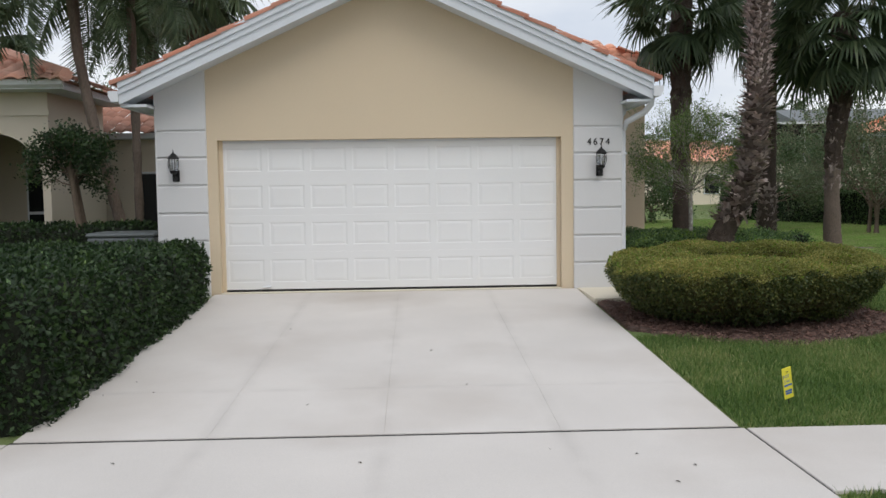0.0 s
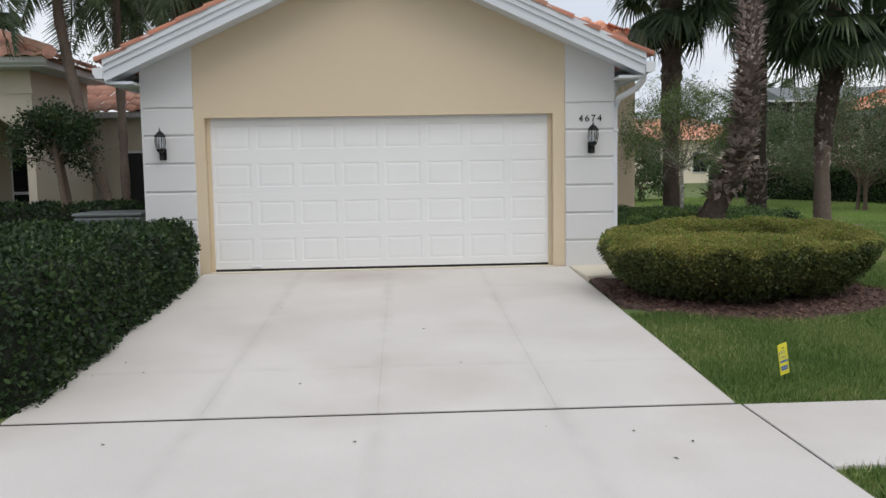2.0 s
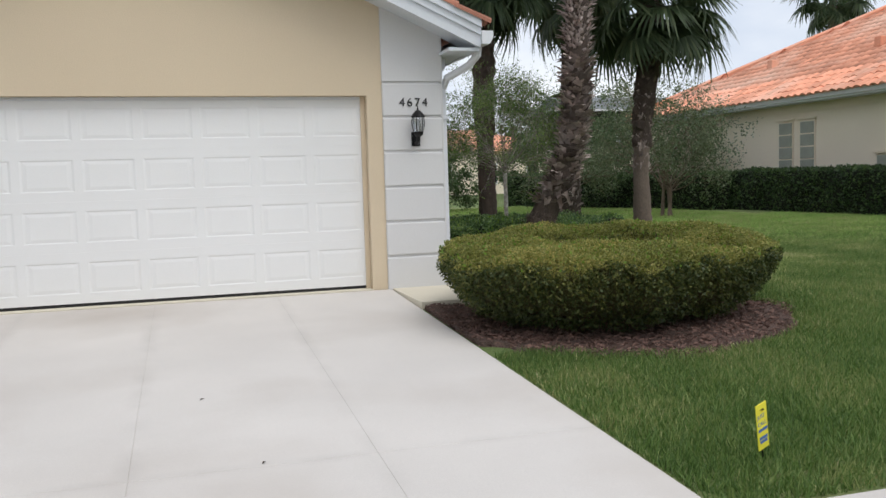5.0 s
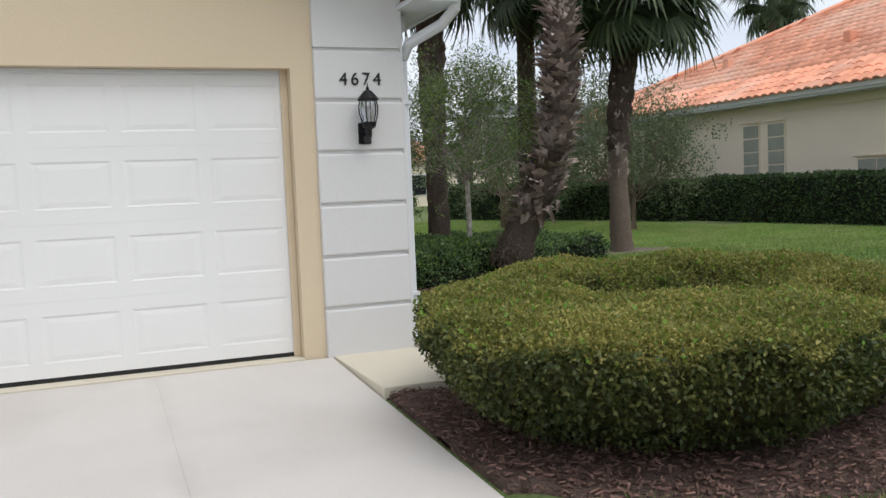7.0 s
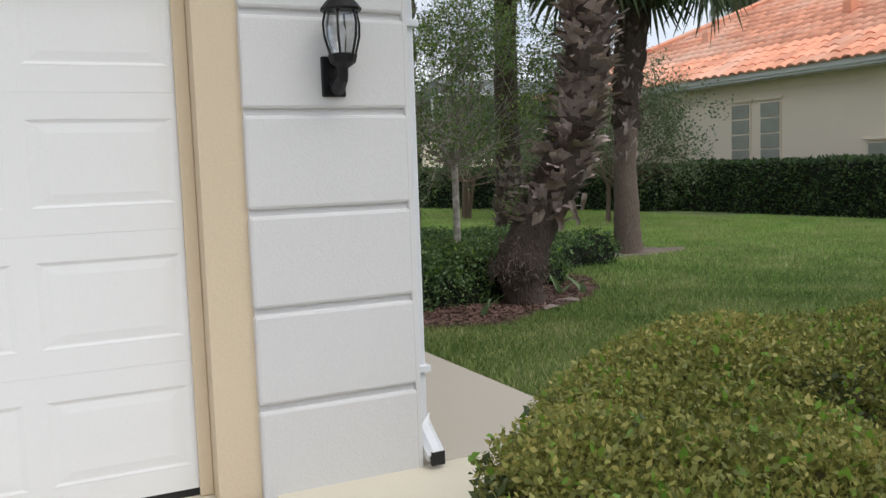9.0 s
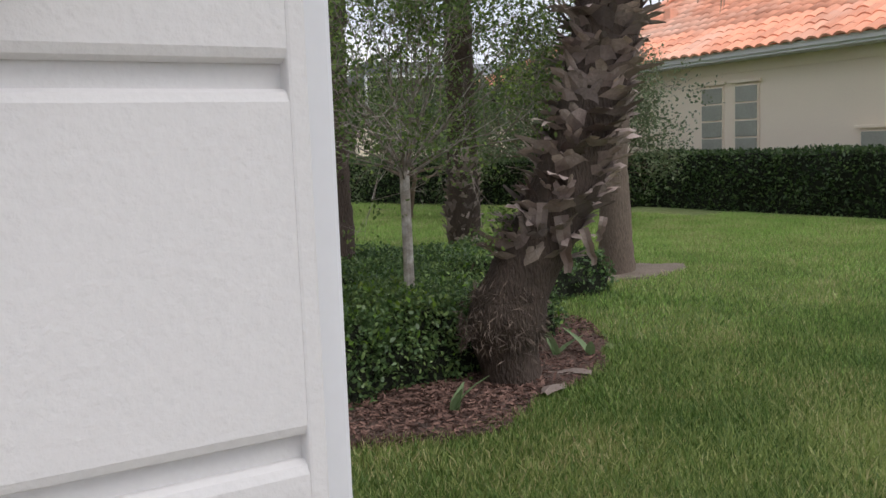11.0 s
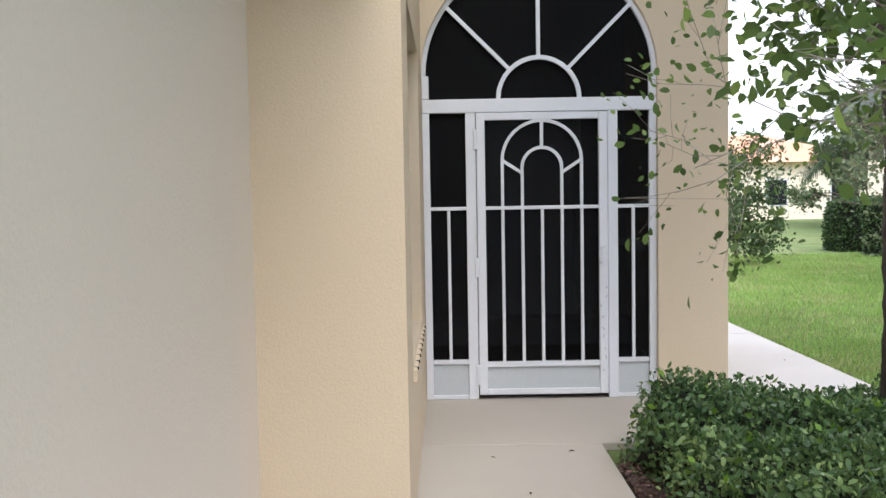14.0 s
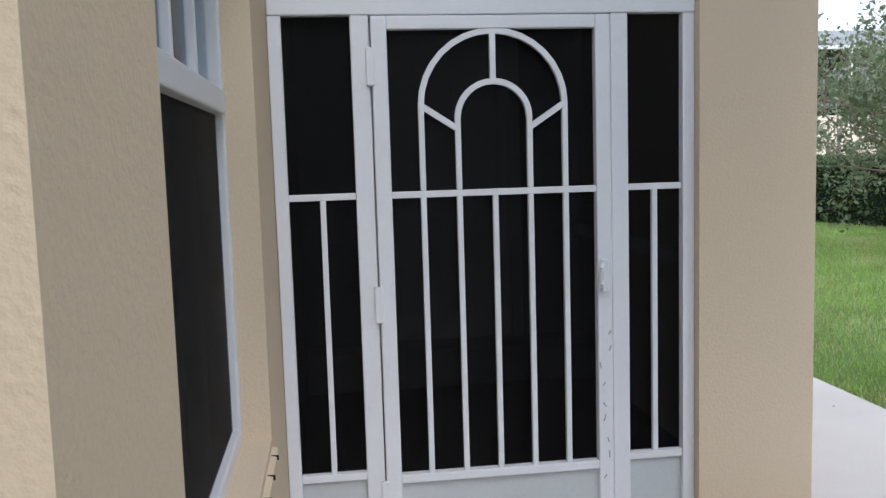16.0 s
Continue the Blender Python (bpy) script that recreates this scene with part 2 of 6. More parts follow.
def mesh_screen(name, open_part, col=(0.004, 0.004, 0.004)):
    """Insect screen: dark threads with an open share."""
    m = bpy.data.materials.new(name)
    m.use_nodes = True
    n, l = m.node_tree.nodes, m.node_tree.links
    p, o = n["Principled BSDF"], n["Material Output"]
    p.inputs["Base Color"].default_value = (*col, 1)
    p.inputs["Roughness"].default_value = 0.6
    p.inputs["Specular IOR Level"].default_value = 0.12
    t = n.new("ShaderNodeBsdfTransparent")
    mx = n.new("ShaderNodeMixShader")
    mx.inputs[0].default_value = open_part
    l.new(p.outputs[0], mx.inputs[1])
    l.new(t.outputs[0], mx.inputs[2])
    l.new(mx.outputs[0], o.inputs["Surface"])
    return m


PANE = glass("window glass", (0.86, 0.9, 0.93), 0.03)
LAMPG = glass("clear lamp glass", (0.85, 0.85, 0.85), 0.1)
SCREEN = mesh_screen("black insect screen", 0.45, (0.0035, 0.0035, 0.004))
SCREEND = mesh_screen("dense black window screen", 0.22, (0.004, 0.004, 0.005))
SCREENW = mesh_screen("grey half screen", 0.48, (0.095, 0.106, 0.13))


# ---- building helpers ----
def part(name, bm, mat, parent=None, label="", smooth=False):
    me = bpy.data.meshes.new(name)
    bm.to_mesh(me)
    bm.free()
    if smooth:
        me.polygons.foreach_set("use_smooth", [True] * len(me.polygons))
    me.materials.append(mat)
    ob = new(name, me)
    if parent:
        ob.parent = parent
    if label:
        ob["label"] = label
    return ob


def empty(name, label, category, at=(0, 0, 0), group="", kind=""):
    ob = new(name)
    ob.location = at
    ob.empty_display_size = 0.1
    return tagged(ob, label, category, group, kind)


def add_box(bm, x0, x1, y0, y1, z0, z1, bevel=0.0):
    vs = [bm.verts.new((x, y, z)) for x in (x0, x1) for y in (y0, y1) for z in (z0, z1)]
    fs = [bm.faces.new([vs[i] for i in q]) for q in ((0, 1, 3, 2), (4, 6, 7, 5), (0, 4, 5, 1), (2, 3, 7, 6), (0, 2, 6, 4), (1, 5, 7, 3))]
    if bevel:
        es = {e for f in fs for e in f.edges}
        bmesh.ops.bevel(bm, geom=list(es), offset=bevel, segments=2, affect="EDGES", profile=0.5)
    return bm


def box(x0, x1, y0, y1, z0, z1, bevel=0.0):
    return add_box(bmesh.new(), x0, x1, y0, y1, z0, z1, bevel)


def add_prism(bm, poly, axis, a, b):
    """A polygon of 2D points drawn out along an axis from a to b."""
    def place(p, s):
        return (s, p[0], p[1]) if axis == "x" else (p[0], s, p[1]) if axis == "y" else (p[0], p[1], s)
    lo = [bm.verts.new(place(p, a)) for p in poly]
    hi = [bm.verts.new(place(p, b)) for p in poly]
    bm.faces.new(lo)
    bm.faces.new(hi[::-1])
    for i in range(len(poly)):
        j = (i + 1) % len(poly)
        bm.faces.new((lo[i], hi[i], hi[j], lo[j]))
    bmesh.ops.recalc_face_normals(bm, faces=bm.faces)
    return bm


def prism(poly, axis, a, b):
    return add_prism(bmesh.new(), poly, axis, a, b)


def add_tube(bm, pts, radii, sides=8, cap=True):
    """A tube through the points, tapered by the radii."""
    pts = [Vector(p) for p in pts]
    rings, up = [], Vector((0.13, 0.31, 0.94))
    for i, p in enumerate(pts):
        d = (pts[min(i + 1, len(pts) - 1)] - pts[max(i - 1, 0)]).normalized()
        u = d.cross(up)
        if u.length < 0.1:
            u = d.cross(Vector((1, 0, 0)))
        u.normalize()
        v = d.cross(u)
        r = radii[i] if hasattr(radii, "__len__") else radii
        rings.append([bm.verts.new(p + r * (math.cos(a) * u + math.sin(a) * v)) for a in (2 * math.pi * k / sides for k in range(sides))])
    for a, b in zip(rings, rings[1:]):
        for k in range(sides):
            bm.faces.new((a[k], a[(k + 1) % sides], b[(k + 1) % sides], b[k]))
    if cap:
        bm.faces.new(rings[0])
        bm.faces.new(rings[-1][::-1])
    return bm


def tube(pts, radii, sides=8):
    return add_tube(bmesh.new(), pts, radii, sides)


def lathe(profile, sides=16, cx=0, cy=0):
    """Rings of (radius, height) turned round the upright axis."""
    bm = bmesh.new()
    rings = [[bm.verts.new((cx + r * math.cos(2 * math.pi * k / sides), cy + r * math.sin(2 * math.pi * k / sides), z)) for k in range(sides)] for r, z in profile]
    for a, b in zip(rings, rings[1:]):
        for k in range(sides):
            bm.faces.new((a[k], a[(k + 1) % sides], b[(k + 1) % sides], b[k]))
    bm.faces.new(rings[0][::-1])
    bm.faces.new(rings[-1])
    return bm


def raw_mesh(name, verts, faces_n, mat, parent=None, label=""):
    """A mesh from numpy arrays: verts (N, 3), faces (M, k)."""
    me = bpy.data.meshes.new(name)
    k = faces_n.shape[1]
    me.vertices.add(len(verts))
    me.vertices.foreach_set("co", np.asarray(verts, dtype=np.float32).ravel())
    me.loops.add(faces_n.size)
    me.loops.foreach_set("vertex_index", faces_n.astype(np.int32).ravel())
    me.polygons.add(len(faces_n))
    me.polygons.foreach_set("loop_start", np.arange(0, faces_n.size, k, dtype=np.int32))
    me.update(calc_edges=True)
    me.validate()
    me.materials.append(mat)
    ob = new(name, me)
    if parent:
        ob.parent = parent
    if label:
        ob["label"] = label
    return ob


rs = np.random.RandomState(7)


def scatter(bm, count):
    """Points spread evenly over a mesh, with normals."""
    tris = [(l[0].vert.co[:], l[1].vert.co[:], l[2].vert.co[:]) for l in bm.calc_loop_triangles()]
    t = np.array(tris)
    c = np.cross(t[:, 1] - t[:, 0], t[:, 2] - t[:, 0])
    area = np.linalg.norm(c, axis=1)
    pick = rs.choice(len(t), count, p=area / area.sum())
    u, v = rs.rand(count, 1), rs.rand(count, 1)
    flip = (u + v) > 1
    u, v = np.where(flip, 1 - u, u), np.where(flip, 1 - v, v)
    p = t[pick, 0] + u * (t[pick, 1] - t[pick, 0]) + v * (t[pick, 2] - t[pick, 0])
    return p, c[pick] / area[pick, None]


def leaf_cloud(name, pts, nrm, size, mat, parent, wild=0.8, slim=0.55, label="", fine=False):
    """Small folded leaves at the points, leaning out along the normals."""
    n = len(pts)
    d = nrm * 0.7 + rs.normal(size=(n, 3)) * wild
    d /= np.linalg.norm(d, axis=1)[:, None] + 1e-9
    r = rs.normal(size=(n, 3))
    s = np.cross(d, r)
    s /= np.linalg.norm(s, axis=1)[:, None] + 1e-9
    f = np.cross(s, d)
    ln = size * rs.uniform(0.6, 1.25, size=(n, 1))
    w = ln * slim * 0.5
    base = pts - d * ln * 0.3
    if fine:
        tip = base + d * ln - f * w * 0.25
        v = np.stack([base, base + d * ln * 0.28 + s * w * 0.85 + f * w * 0.3, base + d * ln * 0.66 + s * w * 0.85 + f * w * 0.3, tip, base + d * ln * 0.66 - s * w * 0.85 + f * w * 0.3, base + d * ln * 0.28 - s * w * 0.85 + f * w * 0.3], axis=1).reshape(-1, 3)
        return raw_mesh(name, v, np.arange(6 * n).reshape(-1, 6), mat, parent, label)
    v = np.stack([base, base + d * ln * 0.5 + s * w + f * w * 0.35, base + d * ln, base + d * ln * 0.5 - s * w + f * w * 0.35], axis=1).reshape(-1, 3)
    return raw_mesh(name, v, np.arange(4 * n).reshape(-1, 4), mat, parent, label)


def wavy(p, amp, freq):
    """A smooth bumpy offset from a few sine waves."""
    x, y, z = p
    return amp * (math.sin(freq * x + 1.3 * math.sin(freq * 0.7 * y)) * math.cos(freq * 0.9 * y + 0.5 * freq * z) + 0.5 * math.sin(freq * 2.3 * x + freq * 1.9 * y + freq * 2.1 * z))


def rounded_block(x0, x1, y0, y1, z0, z1, r, amp=0.03, freq=3.0, step=0.22):
    """A clipped hedge body: a box with rounded, slightly uneven sides."""
    bm = bmesh.new()
    def grid(o, u, v, nu, nv):
        vs = [[bm.verts.new(Vector(o) + Vector(u) * (i / nu) + Vector(v) * (j / nv)) for j in range(nv + 1)] for i in range(nu + 1)]
        for i in range(nu):
            for j in range(nv):
                bm.faces.new((vs[i][j], vs[i + 1][j], vs[i + 1][j + 1], vs[i][j + 1]))
    X, Y, Z = x1 - x0, y1 - y0, z1 - z0
    nx, ny, nz = (max(2, int(a / step)) for a in (X, Y, Z))
    grid((x0, y0, z1), (X, 0, 0), (0, Y, 0), nx, ny)
    grid((x0, y0, z0), (X, 0, 0), (0, 0, Z), nx, nz)
    grid((x1, y1, z0), (-X, 0, 0), (0, 0, Z), nx, nz)
    grid((x1, y0, z0), (0, Y, 0), (0, 0, Z), ny, nz)
    grid((x0, y1, z0), (0, -Y, 0), (0, 0, Z), ny, nz)
    bmesh.ops.remove_doubles(bm, verts=bm.verts, dist=0.005)
    for v in bm.verts:
        c = Vector((min(max(v.co.x, x0 + r), x1 - r), min(max(v.co.y, y0 + r), y1 - r), min(v.co.z, z1 - r)))
        d = v.co - c
        if d.length > 1e-6:
            d.normalize()
            v.co = c + d * (r + wavy(v.co, amp, freq))
    bm.normal_update()
    return bm


def hedge(name, label, bm, dens, size, mat, inset=0.05, bare=None, wild=0.8, category="hedge", sprigs=None, spread=0.03, slim=0.55, fine=False, under=None):
    """A clipped hedge: a solid inner body, coloured dark for the shade within, with a coat of leaves; sprigs: (count,
    size, material).
    """
    top = empty(name, label, category)
    area = sum(f.calc_area() for f in bm.faces)
    p, n = scatter(bm, int(area * dens))
    if bare:
        ok = rs.rand(len(p)) < np.clip((p[:, 2] - bare[0]) / (bare[1] - bare[0]), bare[2], 1.0)
        # sparse clumps on the flanks
        g = np.sin(19 * p[:, 0] + 3 * np.sin(7 * p[:, 2])) * np.sin(17 * p[:, 1] + 2 * np.sin(9 * p[:, 0])) * np.sin(15 * p[:, 2] + 4 * p[:, 0])
        ok &= (n[:, 2] > 0.6) | (rs.rand(len(p)) < 0.35 + 0.65 * np.clip(g * 2.2 + 0.55, 0, 1))
        p, n = p[ok], n[ok]
    p = p + n * (rs.rand(len(p), 1) ** 2 * spread * 2.2 - spread)
    if sprigs:
        q, m = scatter(bm, sprigs[0])
        keep = m[:, 2] > 0.3
        q, m = q[keep], m[keep]
        leaf_cloud("fresh_growth", q + m * rs.uniform(0.0, 0.05, size=(len(q), 1)), m, sprigs[1], sprigs[2], top, 0.6, label="bright yellow-green young shoots")["kind"] = "stuff"
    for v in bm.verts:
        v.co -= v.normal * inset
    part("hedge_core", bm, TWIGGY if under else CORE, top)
    if under:
        # sideways-facing leaves take a darker green, which paints shade onto the flanks
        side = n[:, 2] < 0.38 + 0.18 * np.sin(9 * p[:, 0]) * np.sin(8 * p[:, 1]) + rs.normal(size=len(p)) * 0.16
        leaf_cloud("side_foliage", p[side], n[side], size * 1.35, under, top, wild, slim, "older green leaves on the flanks, darkened for shade", fine)["kind"] = "stuff"
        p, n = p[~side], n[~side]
    leaf_cloud("foliage", p, n, size, mat, top, wild, slim, "", fine)["kind"] = "stuff"
    return top

# ---- ground ----
SLAB = 0.60
PITCH = 0.458


def ground_z(x, y):
    """Level lawn behind, falling gently to the pavement in front."""
    t = min(max((y - 6.12) / 6.0, 0.0), 1.0)
    return 0.285 + 0.275 * t + 0.012 * math.sin(0.9 * x + 0.4 * y) * math.sin(0.55 * y) * t


def make_ground():
    xs = [-400, -150, -60] + [-30 + i for i in range(61)] + [60, 150, 400]
    ys = [-400, -150, -60, -20, -8] + [0.75 * i for i in range(61)] + [60, 90, 150, 400]
    v = np.array([(x, y, ground_z(x, y)) for x in xs for y in ys])
    ny = len(ys)
    f = np.array([(i * ny + j, (i + 1) * ny + j, (i + 1) * ny + j + 1, i * ny + j + 1) for i in range(len(xs) - 1) for j in range(ny - 1)])
    tagged(raw_mesh("ground", v, f, LAWN), "mown green lawn with drier yellowish patches", "lawn", kind="structure")


make_ground()


def slab_bm(x0, x1, y0, y1, za, zb, thick=0.16, bevel=0.008):
    bm = box(x0, x1, y0, y1, -thick, 0, bevel)
    for v in bm.verts:
        v.co.z += za + (zb - za) * min(max((v.co.y - y0) / (y1 - y0), 0), 1)
    return bm


def grimy_joints(m, lines):
    """Soft, broken bands of grime along the given x positions, laid over a material's colour."""
    n, l = m.node_tree.nodes, m.node_tree.links
    b = n["Principled BSDF"]
    src = b.inputs["Base Color"].links[0].from_socket
    geo, sep = n.new("ShaderNodeNewGeometry"), n.new("ShaderNodeSeparateXYZ")
    l.new(geo.outputs["Position"], sep.inputs[0])
    wob = n.new("ShaderNodeTexNoise")
    wob.inputs["Scale"].default_value, wob.inputs["Detail"].default_value = 2.2, 5
    l.new(geo.outputs["Position"], wob.inputs["Vector"])
    total = None
    for axis, at, wide in lines:
        d, a, f = n.new("ShaderNodeMath"), n.new("ShaderNodeMath"), n.new("ShaderNodeMapRange")
        d.operation, a.operation = "SUBTRACT", "ABSOLUTE"
        d.inputs[1].default_value = at
        l.new(sep.outputs[axis], d.inputs[0])
        l.new(d.outputs[0], a.inputs[0])
        f.inputs["From Min"].default_value, f.inputs["From Max"].default_value = wide, 0.0
        l.new(a.outputs[0], f.inputs["Value"])
        if total is None:
            total = f.outputs["Result"]
        else:
            mx = n.new("ShaderNodeMath")
            mx.operation = "MAXIMUM"
            l.new(total, mx.inputs[0])
            l.new(f.outputs["Result"], mx.inputs[1])
            total = mx.outputs[0]
    amt, k = n.new("ShaderNodeMath"), n.new("ShaderNodeMapRange")
    k.inputs["From Min"].default_value, k.inputs["From Max"].default_value, k.inputs["To Max"].default_value = 0.32, 0.68, 0.32
    l.new(wob.outputs["Fac"], k.inputs["Value"])
    amt.operation = "MULTIPLY"
    l.new(total, amt.inputs[0])
    l.new(k.outputs["Result"], amt.inputs[1])
    mix = n.new("ShaderNodeMixRGB")
    mix.inputs["Color2"].default_value = (0.40, 0.375, 0.35, 1)
    l.new(amt.outputs[0], mix.inputs["Fac"])
    l.new(src, mix.inputs["Color1"])
    l.new(mix.outputs["Color"], b.inputs["Base Color"])


# driveway: strips divided by shallow joints
drive = empty("driveway", "pale concrete driveway with faint stains and shallow joints", "driveway", (0.2, 9, 0.45), kind="structure")
DX, DY = (-2.38, -1.02, 0.23, 1.5, 2.79), (6.145, 7.36, 12.46)
grimy_joints(CONC, (("X", -1.02, 0.10), ("X", 0.23, 0.10), ("X", 1.5, 0.10), ("Y", 7.36, 0.08)))
zdrive = lambda y: 0.315 + 0.275 * (y - 6.15) / 6.31
for a, b in zip(DX, DX[1:]):
    for c, d in zip(DY, DY[1:]):
        o = part("slab", slab_bm(a + 0.001, b - 0.001, c + 0.001, d - 0.001, zdrive(c), zdrive(d), 0.16, 0.003), CONC, drive)
        o.location = (-0.2, -9, -0.45)
part("joint_bed", slab_bm(DX[0] + 0.02, DX[-1] - 0.02, DY[0] + 0.02, DY[-1] - 0.02, zdrive(DY[0]) - 0.0025, zdrive(DY[-1]) - 0.0025, 0.1, 0), CONC, drive).location = (-0.2, -9, -0.45)
walkway = empty("pavement", "pale concrete pavement crossing the driveway", "pavement", (0, 5.4, 0.3), kind="structure")
for a, b in ((-14, -9.5), (-9.5, -5.2), (-5.2, -2.4), (-2.4, 2.826), (2.832, 7.0), (7.0, 11.5), (11.5, 16)):
    o = part("slab", slab_bm(a + 0.006, b - 0.006, -1.4 if a == -2.4 else 4.80, 6.108, 0.31, 0.31), CONC, walkway)
    o.location = (0, -5.4, -0.3)
tagged(part("joint_strip", box(-2.4, 2.8, 6.098, 6.155, 0.2, 0.306), JOINT), "dark expansion joint across the driveway", "joint", kind="structure")
tagged(part("joint_strip_side", box(2.818, 2.84, 4.79, 6.12, 0.2, 0.3), JOINT), "dark joint beside the driveway", "joint", kind="structure")
tagged(part("road", slab_bm(-80, 80, -8, -1.42, 0.29, 0.29), ASPH), "grey asphalt road in front of the houses", "road", kind="structure")

# path round the corner of the house to the porch
path = empty("porch_path", "smooth cream concrete path to the porch", "path", (3.9, 16, SLAB), kind="structure")
for a, b, c, d in ((2.80, 4.47, 11.23, 12.47), (3.442, 4.47, 12.48, 15.2), (3.442, 4.47, 15.202, 17.64), (3.442, 5.10, 17.642, 20.46), (3.9, 6.0, 20.47, 24.4), (6.005, 7.36, 20.47, 24.4), (6.22, 7.36, 24.41, 31.0)):
    # slab colours carry the light: paler in the open, dull beside the wall
    o = part("slab", slab_bm(a, b, c, d, SLAB, SLAB, 0.17), CONC if a > 6 else APRON if c < 12 else WALKC, path)
    o.location = (-3.9, -16, -SLAB)

# ---- garage front ----
FY = 12.48
wall = [(-3.13, 0.42), (-2.29, 0.42), (-2.29, 2.765), (2.58, 2.765), (2.58, 0.42), (3.44, 0.42), (3.44, 3.425), (0.15, 4.93), (-3.13, 3.425)]
tagged(part("wall_south", prism(wall, "y", FY, FY + 0.2), CREAM), "cream stucco gable wall round the garage door", "wall", kind="structure")
GROOVES = (0.96, 1.35, 1.743, 2.137, 2.524, 2.907)
for nm, a, b in (("corner_blocks", 2.752, 3.452), ("corner_blocks", -3.14, -2.43)):
    q = empty(nm, "white stucco corner with horizontal grooves", "corner trim", ((a + b) / 2, FY, SLAB), "corners of the garage", "structure")
    levels = [0.5, *GROOVES]
    for lo, hi in zip(levels, levels[1:]):
        o = part("stucco_block", box(a, b, FY - 0.035, FY + 0.06, lo + 0.013, hi - 0.013, 0.014), PALE, q)
        o.location = -q.location
    topz = lambda x: 3.29 + (x + 3.46) * PITCH if x < 0.15 else 3.29 + (3.76 - x) * PITCH
    o = part("stucco_block", prism([(a, 2.92), (b, 2.92), (b, topz(b)), (a, topz(a))], "y", FY - 0.035, FY + 0.05), PALE, q)
    o.location = -q.location
    o = part("groove_back", box(a + 0.004, b - 0.004, FY - 0.014, FY + 0.02, 0.5, 3.2), PALE, q)
    o.location = -q.location
    c0, c1 = (b - 0.02, b + 0.002) if a > 0 else (a - 0.002, a + 0.02)
    o = part("corner_bead", box(c0, c1, FY - 0.037, FY + 0.04, 0.5, 3.2, 0.004), PALE, q)
    o.location = -q.location


def garage_door():
    top = empty("garage_door", "closed white sectional garage door with raised panels", "garage door", (0.145, 12.61, 0.62))
    X0, X1, Z0, Z1 = -2.25, 2.545, 0.635, 2.755
    w, h = (X1 - X0) / 8, (Z1 - Z0) / 4
    pm = None
    inset = (0.04, 0.10)
    for r in range(4):
        bm = bmesh.new()
        z0, z1 = Z0 + r * h + 0.0003, Z0 + (r + 1) * h - 0.0003
        for c in range(8):
            x0, x1 = X0 + c * w, X0 + (c + 1) * w
            o = [(x0, z0), (x1, z0), (x1, z1), (x0, z1)]
            i = [(x0 + inset[0], z0 + inset[1]), (x1 - inset[0], z0 + inset[1]), (x1 - inset[0], z1 - inset[1]), (x0 + inset[0], z1 - inset[1])]
            vo, vi = [bm.verts.new((a, 12.61, b)) for a, b in o], [bm.verts.new((a, 12.61, b)) for a, b in i]
            for k in range(4):
                bm.faces.new((vo[k], vo[(k + 1) % 4], vi[(k + 1) % 4], vi[k]))
        lo = [bm.verts.new(p) for p in ((X0, 12.61, z0), (X1, 12.61, z0), (X1, 12.65, z0), (X0, 12.65, z0))]
        hi = [bm.verts.new(p) for p in ((X0, 12.61, z1), (X1, 12.61, z1), (X1, 12.65, z1), (X0, 12.65, z1))]
        bm.faces.new(lo)
        bm.faces.new(hi)
        bm.faces.new((lo[2], lo[3], hi[3], hi[2]))
        bmesh.ops.recalc_face_normals(bm, faces=bm.faces)
        sec = part("section", bm, DOORW, top)
        sec.location = -top.location
        if pm is None:
            bm = bmesh.new()
            a, b = w / 2 - inset[0], h / 2 - 0.001 - inset[1]
            rings = [[bm.verts.new((sx * (a - sd), y, sz * (b - s))) for sx, sz in ((-1, -1), (1, -1), (1, 1), (-1, 1))] for s, sd, y in ((0, 0, 0), (0.012, 0.022, 0.0045), (0.018, 0.03, 0.0045), (0.05, 0.07, 0.001))]
            for p, q in zip(rings, rings[1:]):
                for k in range(4):
                    bm.faces.new((p[k], p[(k + 1) % 4], q[(k + 1) % 4], q[k]))
            bm.faces.new(rings[-1])
            bmesh.ops.recalc_face_normals(bm, faces=bm.faces)
            pm = bpy.data.meshes.new("panel")
            bm.to_mesh(pm)
            bm.free()
            pm.materials.append(DOORW)
        for c in range(8):
            o = new("panel", pm)
            o.parent = sec
            o.location = (X0 + (c + 0.5) * w, 12.61, (z0 + z1) / 2)
    for nm, bm, mt, lb in (("bottom_seal", box(X0, X1, 12.615, 12.66, 0.60, 0.634), DARKGAP, "black rubber bottom seal"),
                           ("stop_trim", box(-2.289, -2.235, 12.585, 12.606, 0.605, 2.764, 0.004), CREAM, ""), ("stop_trim", box(2.525, 2.579, 12.585, 12.606, 0.605, 2.764, 0.004), CREAM, ""),
                           ("stop_trim", box(-2.234, 2.524, 12.585, 12.606, 2.73, 2.764, 0.004), TRIMW, ""), ("lift_handle", box(-1.72, -1.6, 12.57, 12.612, 0.66, 0.685, 0.006), WHITE, "small white lift handle"),
                           ("backing", box(X0, X1, 12.652, 12.67, 0.6, 2.76), DOORW, "")):
        part(nm, bm, mt, top, lb).location = -top.location


garage_door()
tagged(part("threshold", box(-2.29, 2.58, 12.465, 12.68, 0.45, 0.602, 0.004), APRON), "cream painted threshold under the garage door", "threshold", kind="structure")

